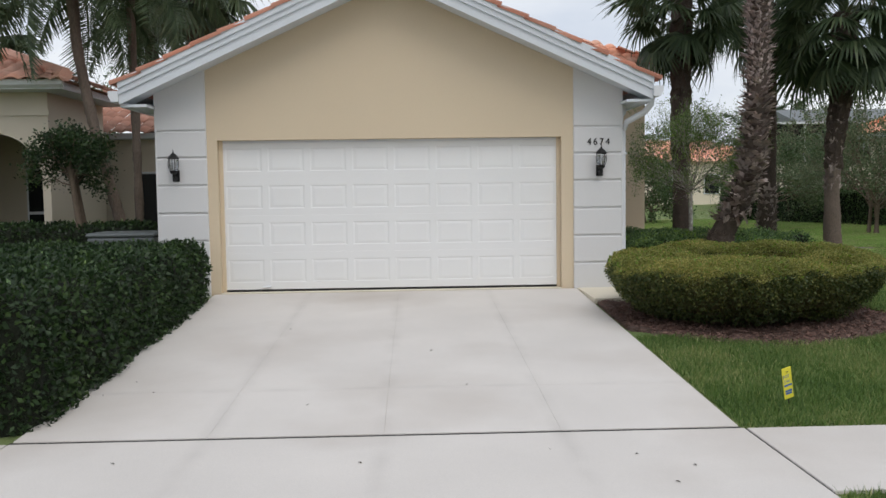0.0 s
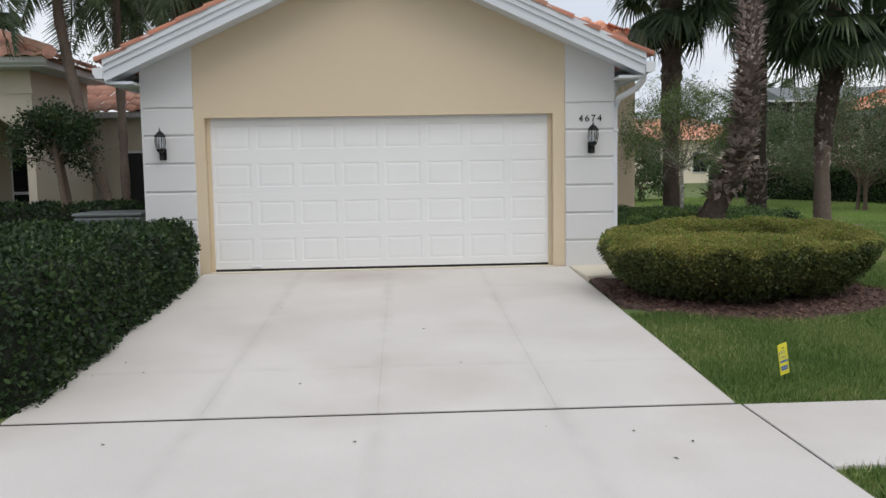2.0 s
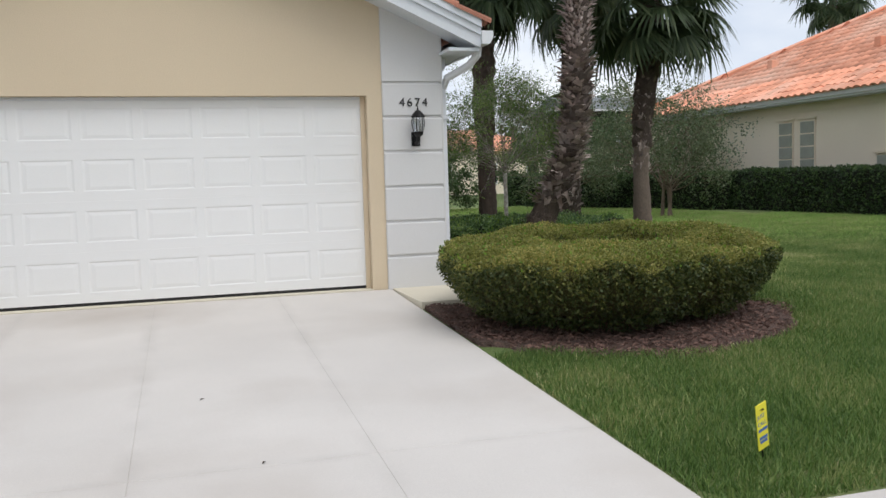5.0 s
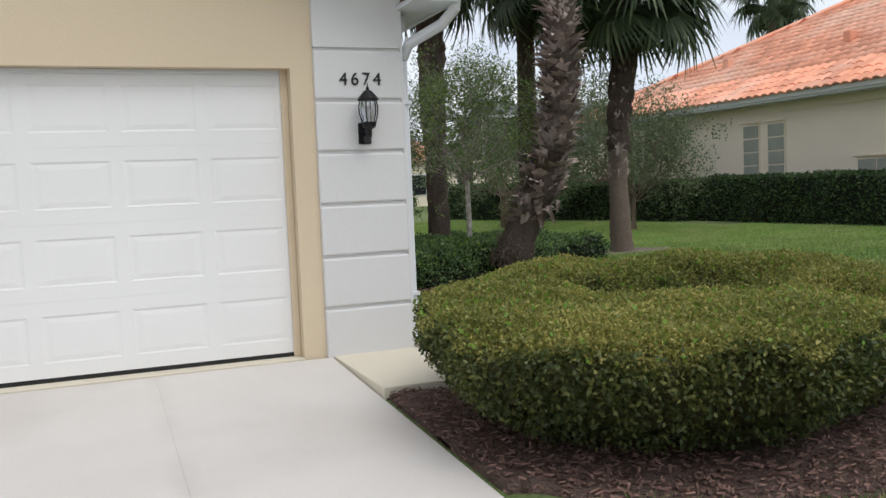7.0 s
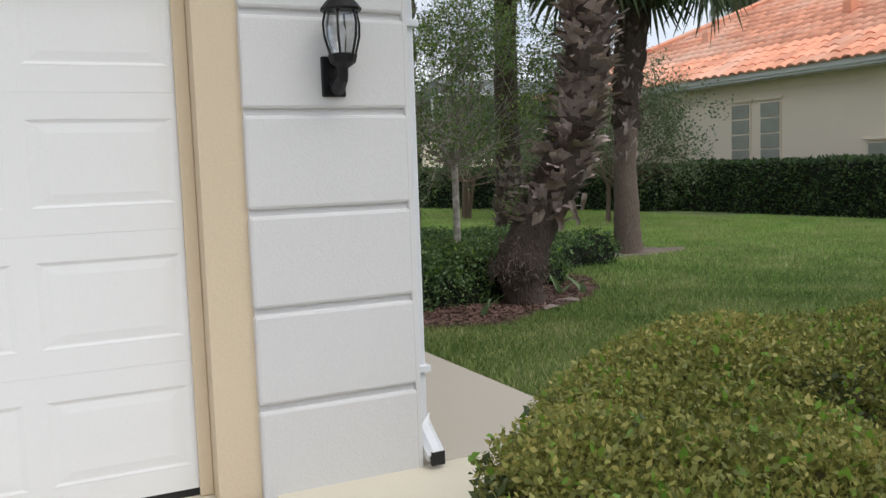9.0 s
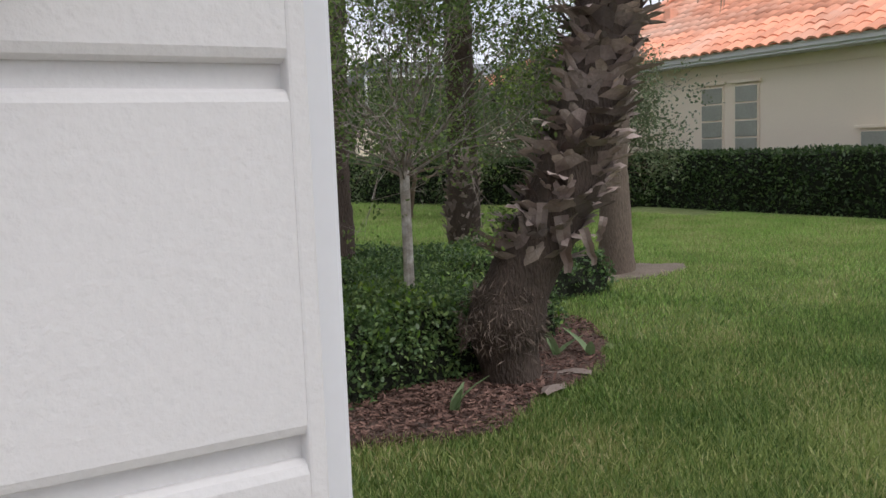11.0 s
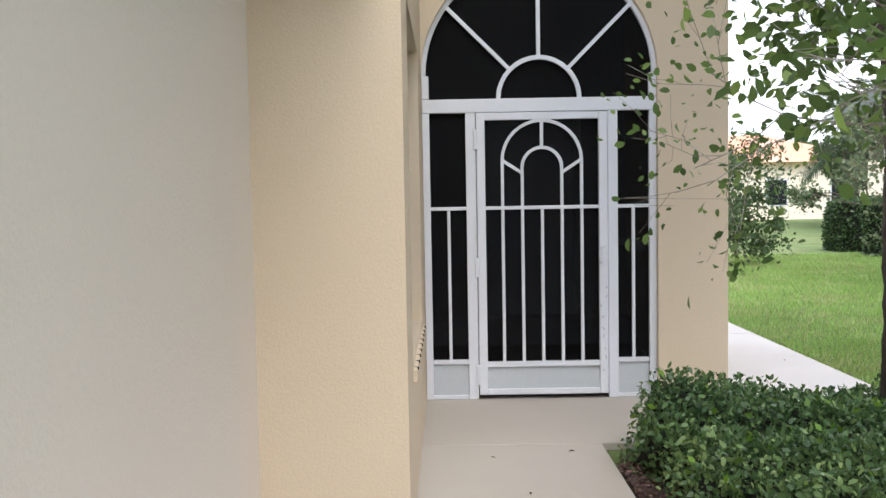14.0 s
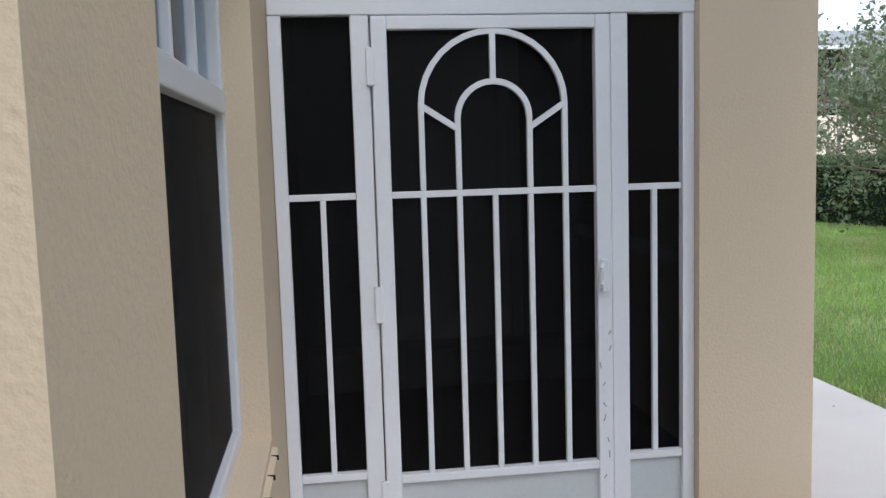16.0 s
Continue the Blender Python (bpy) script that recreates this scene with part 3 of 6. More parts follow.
# ---- roof of the house ----
def tile_field(name, o, u, v, nu, nv, w, ln, mat, parent, inside, singles=0, thing_name="roof_tile"):
    """Barrel tiles laid in courses: o a lower corner, u along the eave, v up the slope. Some stay single, the rest is joined."""
    o, u, v = np.array(o, float), np.array(u, float), np.array(v, float)
    nrm = np.cross(u, v)
    nrm /= np.linalg.norm(nrm)
    prof = [(-0.5, -0.02), (-0.36, 0.10), (-0.12, 0.20), (0.12, 0.20), (0.36, 0.10), (0.5, -0.02)]
    tv = []
    for s, lift in ((-0.08, 0.06), (1.0, 0.0)):
        for a, hh in prof:
            tv.append(u * a * w + v * s * ln + nrm * (hh * w + lift * w + 0.02))
    for a, hh in prof:
        tv.append(u * a * w * 0.9 + v * -0.08 * ln + nrm * (hh * w * 0.75 + 0.06 * w - 0.01))
    tv = np.array(tv)
    tf = [(k, k + 1, k + 7, k + 6) for k in range(5)] + [(12 + k, 13 + k, k + 1, k) for k in range(5)]
    tf = np.array(tf)
    shared = None
    vs, fs, made = [], [], 0
    for j in range(nv):
        for i in range(nu):
            p = o + u * (i + 0.5) * w + v * j * ln
            if not inside(p):
                continue
            p = p + rs.normal(size=3) * 0.006
            if made < singles:
                if shared is None:
                    shared = bpy.data.meshes.new(thing_name)
                    shared.from_pydata([tuple(q) for q in tv], [], [tuple(int(k) for k in q) for q in tf])
                    shared.materials.append(mat)
                ob = new(thing_name, shared)
                ob.parent = parent
                ob.location = p - np.array(parent.location) if parent.type == "EMPTY" else p
                made += 1
            else:
                fs.append(tf + 18 * len(vs))
                vs.append(tv + p)
    if vs:
        ob = raw_mesh("joined_tile", np.concatenate(vs), np.concatenate(fs), mat, parent)
        ob.location = -parent.location
        ob["kind"] = "stuff"


def house_roof():
    top = empty("roof", "clay tiled gable roof with white fascia and gutters", "roof", (0.15, 12, 3.3), kind="structure")
    def put(nm, bm, mt, lb=""):
        part(nm, bm, mt, top, lb).location = -top.location
    n = math.sqrt(1 + PITCH ** 2)
    for s in (-1, 1):
        X = lambda d: 0.15 + s * d
        low, e = 3.235, 3.62
        zt = lambda d, up: low + (e - d) * PITCH + up
        # stepped fascia on the rake
        for y0, y1, a, b in ((12.0, 12.05, 0.0, 0.30), (11.975, 12.0, 0.13, 0.31), (11.95, 11.975, 0.21, 0.32)):
            put("rake_board", prism([(X(0), zt(0, a)), (X(e), zt(e, a)), (X(e), zt(e, b)), (X(0), zt(0, b))], "y", y0, y1), TRIMW)
        put("rake_soffit", prism([(X(0), zt(0, 0.03)), (X(e), zt(e, 0.03)), (X(e), zt(e, 0.06)), (X(0), zt(0, 0.06))], "y", 12.05, 12.485), TRIMW)
        put("roof_deck", prism([(X(0), zt(0, 0.27)), (X(e + 0.06), zt(e + 0.06, 0.27)), (X(e + 0.06), zt(e + 0.06, 0.315)), (X(0), zt(0, 0.315))], "y", 11.96, 23.0), TILEB)
        # eave soffit and gutter along the side
        put("eave_soffit", box(min(X(3.0), X(e)), max(X(3.0), X(e)), 12.49, 21.6, 3.22, 3.24), TRIMW)
        put("corner_soffit", box(min(X(3.27), X(e)), max(X(3.27), X(e)), 12.051, 12.489, 3.205, 3.24), TRIMW)
        g0 = X(e) if s > 0 else X(e) - 0.13
        gutter = [(g0 + (0 if s > 0 else 0.13), 3.27), (g0 + (0.09 if s > 0 else 0.04), 3.27), (g0 + (0.13 if s > 0 else 0.0), 3.34), (g0 + (0.13 if s > 0 else 0.0), 3.41), (g0 + (0 if s > 0 else 0.13), 3.41)]
        put("gutter", prism(gutter, "y", 11.95, 21.0), WHITE, "white metal gutter")
        put("eave_board", box(min(X(e - 0.03), X(e)), max(X(e - 0.03), X(e)), 12.06, 21.0, 3.2, 3.45), TRIMW)
        # barrel tiles along the rake
        bm = bmesh.new()
        prof = [(0.085 * math.cos(a), 0.075 * math.sin(a)) for a in [math.pi * k / 6 for k in range(7)]]
        L = 0.40
        up = Vector((-s / n, 0, PITCH / n))
        nor = Vector((s * PITCH / n, 0, 1 / n))
        ra = [[bm.verts.new(Vector((0, a, 0)) * sc + nor * (b * sc) + up * d + nor * lf) for a, b in prof] for d, sc, lf in ((-0.05, 1.08, 0.015), (L, 0.9, 0.0))]
        for k in range(6):
            bm.faces.new((ra[0][k], ra[0][k + 1], ra[1][k + 1], ra[1][k]))
        bm.faces.new(ra[0])
        me = bpy.data.meshes.new("rake_tile")
        bm.to_mesh(me)
        bm.free()
        me.materials.append(TILEB)
        for k in range(11):
            ob = new("rake_tile", me)
            ob.parent = top
            d = e + 0.04 - k * L / n
            ob.location = Vector((X(d), 12.02, zt(d, 0.275))) - top.location
            ob.rotation_euler = (0, rs.normal() * 0.02, rs.normal() * 0.03)
    for s in (-1, 1):
        uu = (0, 1 if s > 0 else -1, 0)
        oy = 12.1 if s > 0 else 22.9
        d = 3.68
        tile_field("roof", (0.15 + s * d, oy, 3.235 + (3.62 - d) * PITCH + 0.27), uu, (-s / n, 0, PITCH / n), 42, 10, 0.26, 0.40, TILEB, top, lambda p: True)
    put("ridge_cap", tube([(0.15, y, 5.22) for y in (12.0, 16, 23)], 0.12, 10), TILEB)


house_roof()

# downspout at the corner, with an elbow under the eave and a kick-out at the foot
def downspout(x, s):
    top = empty("downspout", "white metal downspout at the corner of the garage", "downspout", (x, 12.45, SLAB))
    def put(nm, bm, lb="", mt=WHITE):
        part(nm, bm, mt, top, lb).location = -top.location
    put("pipe", box(x + 0.004, x + 0.066, 12.525, 12.605, 0.78, 2.88, 0.008))
    for nm, pts in (("upper_elbow", [(x + s * 0.34, 12.15, 3.30), (x + s * 0.335, 12.16, 3.18), (x + s * 0.27, 12.27, 3.08), (x + s * 0.07, 12.48, 2.96), (x + s * 0.043, 12.555, 2.86)]),
                    ("kick_out", [(x + s * 0.043, 12.555, 0.80), (x + s * 0.043, 12.53, 0.74), (x + s * 0.045, 12.40, 0.65)])):
        put(nm, tube(pts, 0.043, 8))
    for z in (1.0, 2.5):
        put("strap", box(x - 0.002, x + 0.083, 12.505, 12.61, z, z + 0.03, 0.003))
    # the pipe is capped; this black block paints the shade of its hollow
    put("opening_shade", box(x + 0.014, x + 0.076, 12.38, 12.398, 0.618, 0.678), "black block drawn for the shaded pipe opening", DARKGAP)


downspout(3.452, 1)

# ---- east side of the house ----
def wall_with_hole(x0, x1, y0, y1, z0, z1, hy0, hy1, hz0, hz1):
    bm = bmesh.new()
    for a, b, c, d in ((y0, hy0, z0, z1), (hy1, y1, z0, z1), (hy0, hy1, z0, hz0), (hy0, hy1, hz1, z1)):
        add_box(bm, x0, x1, a, b, c, d)
    bmesh.ops.remove_doubles(bm, verts=bm.verts, dist=0.001)
    return bm


W1 = (15.0, 16.32, 1.10, 2.72)
W2 = (19.42, 20.9, 1.28, 2.95)
tagged(part("wall_east", wall_with_hole(3.22, 3.44, 12.68, 18.92, 0.4, 3.22, *W1), SIDE), "off-white stucco side wall with a shuttered window", "wall", kind="structure")
tagged(part("wall_porch_block", wall_with_hole(3.86, 4.05, 18.92, 23.2, 0.4, 3.9, *W2), CREAM), "cream stucco wall beside the porch", "wall", kind="structure")
tagged(part("wall_porch_return", box(3.2, 3.86, 18.92, 19.12, 0.4, 3.9), CREAM), "cream stucco return wall facing the path", "wall", kind="structure")
tagged(part("wall_west", box(-3.13, -2.93, 12.68, 23.0, 0.4, 3.22), SIDE), "off-white stucco side wall of the garage", "wall", kind="structure")
tagged(part("wall_north", box(-3.13, 4.05, 23.0, 23.2, 0.4, 3.9), SIDE), "stucco back wall of the house", "wall", kind="structure")
cm = [(3.44, 2.88), (3.47, 2.88), (3.475, 2.95), (3.50, 2.97), (3.505, 3.05), (3.54, 3.09), (3.545, 3.20), (3.44, 3.20)]
tagged(part("crown_moulding", prism(cm, "y", 12.6, 18.918), TRIMW), "white stepped moulding under the eave", "moulding", kind="structure")


def sash_window(name, label, x, y0, y1, z0, z1, mid, cloth):
    """A white double-hung window in a wall that faces east, at depth x."""
    top = empty(name, label, "window", (x, (y0 + y1) / 2, z0), kind="structure")
    def put(nm, bm, mt, parent=top, lb=""):
        o = part(nm, bm, mt, parent, lb)
        o.location = -top.location if parent is top else (0, 0, 0)
        return o
    f = 0.045
    for a, b, c, d in ((y0, y0 + f, z0, z1), (y1 - f, y1, z0, z1), (y0 + f, y1 - f, z0, z0 + f), (y0 + f, y1 - f, z1 - f, z1)):
        put("window_frame", box(x - 0.05, x + 0.02, a, b, c, d, 0.005), WHITE)
    put("meeting_rail", box(x - 0.045, x + 0.03, y0 + f, y1 - f, mid - 0.035, mid + 0.03, 0.006), WHITE)
    put("pane", box(x - 0.02, x - 0.015, y0 + f, y1 - f, mid, z1 - f), PANE).visible_shadow = False
    put("pane", box(x - 0.03, x - 0.025, y0 + f, y1 - f, z0 + f, mid), PANE).visible_shadow = False
    g = (y1 - y0 - 2 * f)
    for k in (1, 2, 3):
        yy = y0 + f + g * k / 4
        put("glazing_bar", box(x - 0.022, x + 0.004, yy - 0.011, yy + 0.011, mid + 0.03, z1 - f, 0.003), WHITE)
        put("glazing_bar", box(x - 0.034, x - 0.012, yy - 0.011, yy + 0.011, z0 + f, mid - 0.035, 0.003), WHITE)
    zz = (mid + z1) / 2
    put("glazing_bar", box(x - 0.022, x + 0.005, y0 + f, y1 - f, zz - 0.011, zz + 0.011, 0.003), WHITE)
    zz = (mid + z0) / 2
    put("glazing_bar", box(x - 0.034, x - 0.011, y0 + f, y1 - f, zz - 0.011, zz + 0.011, 0.003), WHITE)
    if cloth:
        put("half_screen", box(x - 0.006, x - 0.003, y0 + f, y1 - f, z0 + f, mid - 0.02), cloth, lb="dark grey insect screen over the lower sash")
    return top


def sill(x_in, x_out, y0, y1, z, mat):
    bm = bmesh.new()
    add_prism(bm, [(x_in, z - 0.08), (x_out, z - 0.08), (x_out, z - 0.03), (x_in, z + 0.004)], "y", y0, y1)
    t = empty("window_ledge", "stucco window ledge with small dark clips along its edge", "window sill", (x_out, (y0 + y1) / 2, z), kind="structure")
    part("ledge", bm, mat, t).location = -t.location
    n = 9
    for k in range(n):
        y = y0 + (k + 0.5) * (y1 - y0) / n
        part("clip", box(x_out - 0.02, x_out + 0.006, y - 0.003, y + 0.003, z - 0.04, z - 0.026), BLACK, t).location = -t.location


sash_window("window_1", "white double-hung window with blinds and a dark lower screen", 3.36, *W1, 1.925, SCREENW)
sash_window("window_2", "white double-hung window beside the porch with a dark screen", 3.945, *W2, 2.28, SCREEND)
sill(3.34, 3.458, W1[0], W1[1], W1[2], SIDE)
sill(3.925, 4.068, W2[0], W2[1], W2[2], CREAM)


def blind(y0, y1, z0, z1, x):
    t = empty("window_blind", "white horizontal slat blind behind the window", "blind", (x, (y0 + y1) / 2, z1))
    part("head_rail", box(x - 0.03, x + 0.02, y0, y1, z1, z1 + 0.04), BLIND, t).location = -t.location
    me = None
    z = z1 - 0.03
    while z > z0:
        if me is None:
            bm = prism([(-0.010, 0.0095), (-0.0085, 0.0105), (0.010, -0.0095), (0.0085, -0.0105)], "y", 0, y1 - y0)
            o = part("slat", bm, BLIND, t)
            me = o.data
        else:
            o = new("slat", me)
            o.parent = t
        o.location = Vector((x, y0, z)) - t.location
        z -= 0.030


blind(W1[0] + 0.02, W1[1] - 0.06, 1.14, 2.68, 3.315)


def shutter(y0, y1, z0, z1, copies):
    """A louvred shutter screwed to the wall: two stiles, three rails and slats."""
    t = empty("window_shutter", "white louvred plastic shutter fixed beside the window", "shutter", (3.447, y0, z0), "window shutters", "")
    w, h = y1 - y0, z1 - z0
    s = 0.055
    mid = h * 0.47
    for a, b, c, d, nm in ((0, s, 0, h, "stile"), (w - s, w, 0, h, "stile"), (s, w - s, 0, 0.09, "rail"), (s, w - s, h - 0.07, h, "rail"), (s, w - s, mid - 0.036, mid + 0.036, "rail")):
        part(nm, box(0.0, 0.03, a, b, c, d, 0.004), WHITE, t)
    part("backing", box(0.0, 0.004, s, w - s, 0.09, h - 0.07), GREYM, t)
    # added black strip that stands in for the shadow gap at the wall
    part("shade_strip", box(-0.006, -0.001, 0.003, w - 0.004, 0.004, h - 0.004), DARKGAP, t, "black strip drawn for the shade behind the shutter")
    me = None
    for lo, hi in ((0.09, mid - 0.036), (mid + 0.036, h - 0.07)):
        n = int((hi - lo) / 0.036)
        for k in range(n):
            z = lo + (k + 0.5) * (hi - lo) / n
            if me is None:
                bm = prism([(0.006, 0.016), (0.009, 0.018), (0.027, -0.010), (0.027, -0.016), (0.024, -0.016)], "y", 0, w - 2 * s)
                o = part("slat", bm, WHITE, t)
                me = o.data
            else:
                o = new("slat", me)
                o.parent = t
            o.location = (0, s, z)
    for y in copies:
        copy_thing(t, pose(3.447, y, z0))


shutter(14.515, 14.98, 1.12, 2.73, (16.365,))

# ---- porch front: arched screen ----
PY = 21.58
AX, AR, AZ = 4.875, 0.825, 2.90


def arch_wall():
    bm = bmesh.new()
    x0, x1, ztop = 4.055, 6.19, 4.75
    poly = [(AX + AR, 0.4), (x1, 0.4), (x1, ztop), (3.2, ztop), (3.2, 3.6), (AX - AR, 3.6), (AX - AR, AZ)]
    arc = [(AX - AR * math.cos(math.pi * k / 24), AZ + AR * math.sin(math.pi * k / 24)) for k in range(1, 25)]
    add_prism(bm, poly + arc, "y", PY, PY + 0.2)
    return bm


tagged(part("wall_porch_front", arch_wall(), CREAM), "cream stucco porch wall with a tall arched opening", "wall", kind="structure")
tagged(part("wall_porch_side", box(6.0, 6.215, PY + 0.2, 24.4, 0.4, 4.75), CREAM), "cream stucco side wall of the porch", "wall", kind="structure")
tagged(part("wall_porch_inner", box(4.05, 6.0, 24.2, 24.4, 0.4, 4.75), PORCHW), "inner wall of the porch, greyed for its shade", "wall", kind="structure")
tagged(part("wall_porch_lining", box(4.052, 4.06, PY + 0.2, 24.2, 0.6, 4.7), PORCHW), "stucco lining of the porch, greyed for its shade", "wall", kind="structure")
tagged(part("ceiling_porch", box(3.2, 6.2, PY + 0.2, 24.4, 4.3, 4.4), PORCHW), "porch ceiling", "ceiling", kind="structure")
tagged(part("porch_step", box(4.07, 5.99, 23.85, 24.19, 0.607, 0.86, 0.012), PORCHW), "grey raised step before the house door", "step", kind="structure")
tagged(part("porch_side_rail", box(5.93, 5.998, PY + 0.3, 24.15, 1.55, 1.62, 0.008), TRIMW), "pale rail along the porch wall", "rail", kind="structure")
entry = empty("entry_door", "closed pale panelled house door inside the dim porch", "door", (5.05, 24.15, 0.865))
part("leaf", box(-0.42, 0.42, 0.0, 0.04, 0.0, 2.05, 0.006), TRIMW, entry)
for px, pz, ph in ((-0.2, 0.18, 0.65), (0.2, 0.18, 0.65), (-0.2, 1.0, 0.9), (0.2, 1.0, 0.9)):
    part("panel", box(px - 0.15, px + 0.15, -0.012, -0.001, pz, pz + ph, 0.006), TRIMW, entry)
for a, b, c, d in ((-0.5, -0.425, 0.0, 2.13), (0.425, 0.5, 0.0, 2.13), (-0.424, 0.424, 2.055, 2.13)):
    part("door_frame", box(a, b, -0.02, 0.045, c, d, 0.005), TRIMW, entry)
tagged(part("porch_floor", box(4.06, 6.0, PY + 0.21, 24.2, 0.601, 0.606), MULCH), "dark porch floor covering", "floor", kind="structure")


def porch_roof():
    t = empty("porch_roof", "red clay tiled porch roof with a white eave", "roof", (4.7, 22, 4.75), kind="structure")
    part("eave", box(2.9, 6.62, 21.1, 25, 4.752, 4.95, 0.01), TRIMW, t).location = -t.location
    bm = bmesh.new()
    b = [bm.verts.new(p) for p in ((2.9, 21.1, 4.96), (6.62, 21.1, 4.96), (6.62, 25, 4.96), (2.9, 25, 4.96))]
    r = [bm.verts.new(p) for p in ((4.76, 22.9, 5.78), (4.76, 23.2, 5.78))]
    for q in ((b[0], b[1], r[0]), (b[1], b[2], r[1], r[0]), (b[2], b[3], r[1]), (b[3], b[0], r[0], r[1]), (b[3], b[2], b[1], b[0])):
        bm.faces.new(q)
    part("roof_deck", bm, TILEB, t).location = -t.location
    n = math.sqrt(1 + 0.44 ** 2)
    tile_field("r", (6.66, 21.1, 4.95), (0, 1, 0), (-1 / n, 0, 0.44 / n), 14, 5, 0.28, 0.4, TILE, t, lambda p: 21.05 + (6.66 - p[0]) * 0.95 < p[1] < 25 - (6.66 - p[0]) * 0.95)
    tile_field("r", (2.86, 21.06, 4.95), (1, 0, 0), (0, 1 / n, 0.44 / n), 14, 5, 0.28, 0.4, TILE, t, lambda p: 2.86 + (p[1] - 21.06) * 0.95 < p[0] < 6.66 - (p[1] - 21.06) * 0.95)


porch_roof()


def arc_bar(cx, cz, r, a0, a1, w, d, y, n=16):
    """A flat bar bent to an arc in the plane of the screen."""
    bm = bmesh.new()
    rings = []
    for k in range(n + 1):
        a = a0 + (a1 - a0) * k / n
        rings.append([bm.verts.new((cx + rr * math.cos(a), yy, cz + rr * math.sin(a))) for rr, yy in ((r - w / 2, y), (r + w / 2, y), (r + w / 2, y + d), (r - w / 2, y + d))])
    for p, q in zip(rings, rings[1:]):
        for k in range(4):
            bm.faces.new((p[k], p[(k + 1) % 4], q[(k + 1) % 4], q[k]))
    bm.faces.new(rings[0])
    bm.faces.new(rings[-1][::-1])
    bmesh.ops.recalc_face_normals(bm, faces=bm.faces)
    return bm


def straight_bar(x0, z0, x1, z1, w, d, y):
    v = Vector((x1 - x0, z1 - z0)).normalized() * (w / 2)
    return prism([(x0 - v.y, z0 + v.x), (x1 - v.y, z1 + v.x), (x1 + v.y, z1 - v.x), (x0 + v.y, z0 - v.x)], "y", y, y + d)


def screen_front():
    Y = 21.64
    t = empty("screen_enclosure", "white aluminium screen frame filling the porch arch", "screen frame", (AX, Y, SLAB))
    def put(nm, bm, mt, lb="", parent=t):
        o = part(nm, bm, mt, parent, lb)
        if parent is t:
            o.location = -t.location
        return o
    L, R = AX - AR + 0.002, AX + AR - 0.002
    TZ = 2.69
    for a, b in ((L, L + 0.05), (4.355, 4.425), (5.355, 5.425), (R - 0.05, R)):
        put("post", box(a, b, Y - 0.02, Y + 0.04, 0.602, TZ - 0.05, 0.004), WHITE)
    for a, b in ((R - 0.05, R), (L, L + 0.05)):
        put("post", box(a, b, Y - 0.018, Y + 0.04, TZ + 0.05, AZ, 0.004), WHITE)
    put("transom", box(L, R, Y - 0.024, Y + 0.045, TZ - 0.05, TZ + 0.045, 0.006), WHITE)
    put("arch_frame", arc_bar(AX, AZ, AR - 0.016, 0, math.pi, 0.03, 0.05, Y - 0.015, 32), WHITE)
    put("fan_arc", arc_bar(AX, TZ + 0.045, 0.285, 0, math.pi, 0.03, 0.03, Y - 0.015), WHITE)
    for a in (45, 90, 135):
        ca, sa = math.cos(radians(a)), math.sin(radians(a))
        # ray from the small arc to the large one
        k = AZ - TZ - 0.045
        far = sa * k + math.sqrt(AR ** 2 - (ca * k) ** 2) - 0.03
        put("fan_ray", straight_bar(AX + 0.30 * ca, TZ + 0.045 + 0.30 * sa, AX + far * ca, TZ + 0.045 + far * sa, 0.026, 0.028, Y - 0.014), WHITE)
    pts = [(AX - AR + 0.02, TZ), (AX + AR - 0.02, TZ)] + [(AX + (AR - 0.02) * math.cos(math.pi * k / 24), AZ + (AR - 0.02) * math.sin(math.pi * k / 24)) for k in range(25)]
    put("screen", prism(pts, "y", Y + 0.018, Y + 0.02), SCREEN, "fine black insect screen")
    for a, b in ((L + 0.05, 4.355), (5.425, R - 0.05)):
        put("screen", box(a, b, Y + 0.018, Y + 0.02, 0.86, TZ - 0.05), SCREEN, "fine black insect screen")
        put("kick_panel", box(a, b, Y + 0.006, Y + 0.022, 0.62, 0.86, 0.003), KICK, "pale grey metal kick panel")
        put("rail", box(a, b, Y - 0.012, Y + 0.03, 0.855, 0.885, 0.003), WHITE)
        put("rail", box(a, b, Y - 0.012, Y + 0.03, 0.602, 0.63, 0.003), WHITE)
        put("rail", box(a, b, Y - 0.008, Y + 0.02, 1.955, 1.98, 0.003), WHITE)
        m = (a + b) / 2
        put("picket", box(m - 0.011, m + 0.011, Y - 0.008, Y + 0.016, 0.885, 1.955, 0.003), WHITE)
    d = empty("door_1", "closed white screen door with an arched picket pattern", "screen door", (4.43, Y, 0.63))
    def dput(nm, bm, mt, lb=""):
        o = part(nm, bm, mt, d, lb)
        o.location = -d.location
        return o
    a, b = 4.43, 5.35
    for p, q in ((a, a + 0.06), (b - 0.06, b)):
        dput("stile", box(p, q, Y - 0.035, Y + 0.01, 0.635, 2.635, 0.005), WHITE)
    for p, q in ((2.585, 2.635), (0.635, 0.675), (0.835, 0.87)):
        dput("rail", box(a + 0.06, b - 0.06, Y - 0.033, Y + 0.008, p, q, 0.004), WHITE)
    dput("rail", box(a + 0.06, b - 0.06, Y - 0.03, Y - 0.005, 1.955, 1.98, 0.003), WHITE)
    dput("kick_panel", box(a + 0.06, b - 0.06, Y - 0.012, Y + 0.0, 0.67, 0.84), KICK, "pale grey metal kick panel")
    dput("screen", box(a + 0.05, b - 0.05, Y + 0.003, Y + 0.005, 0.86, 2.59), SCREEN, "fine black insect screen")
    c = (a + b) / 2
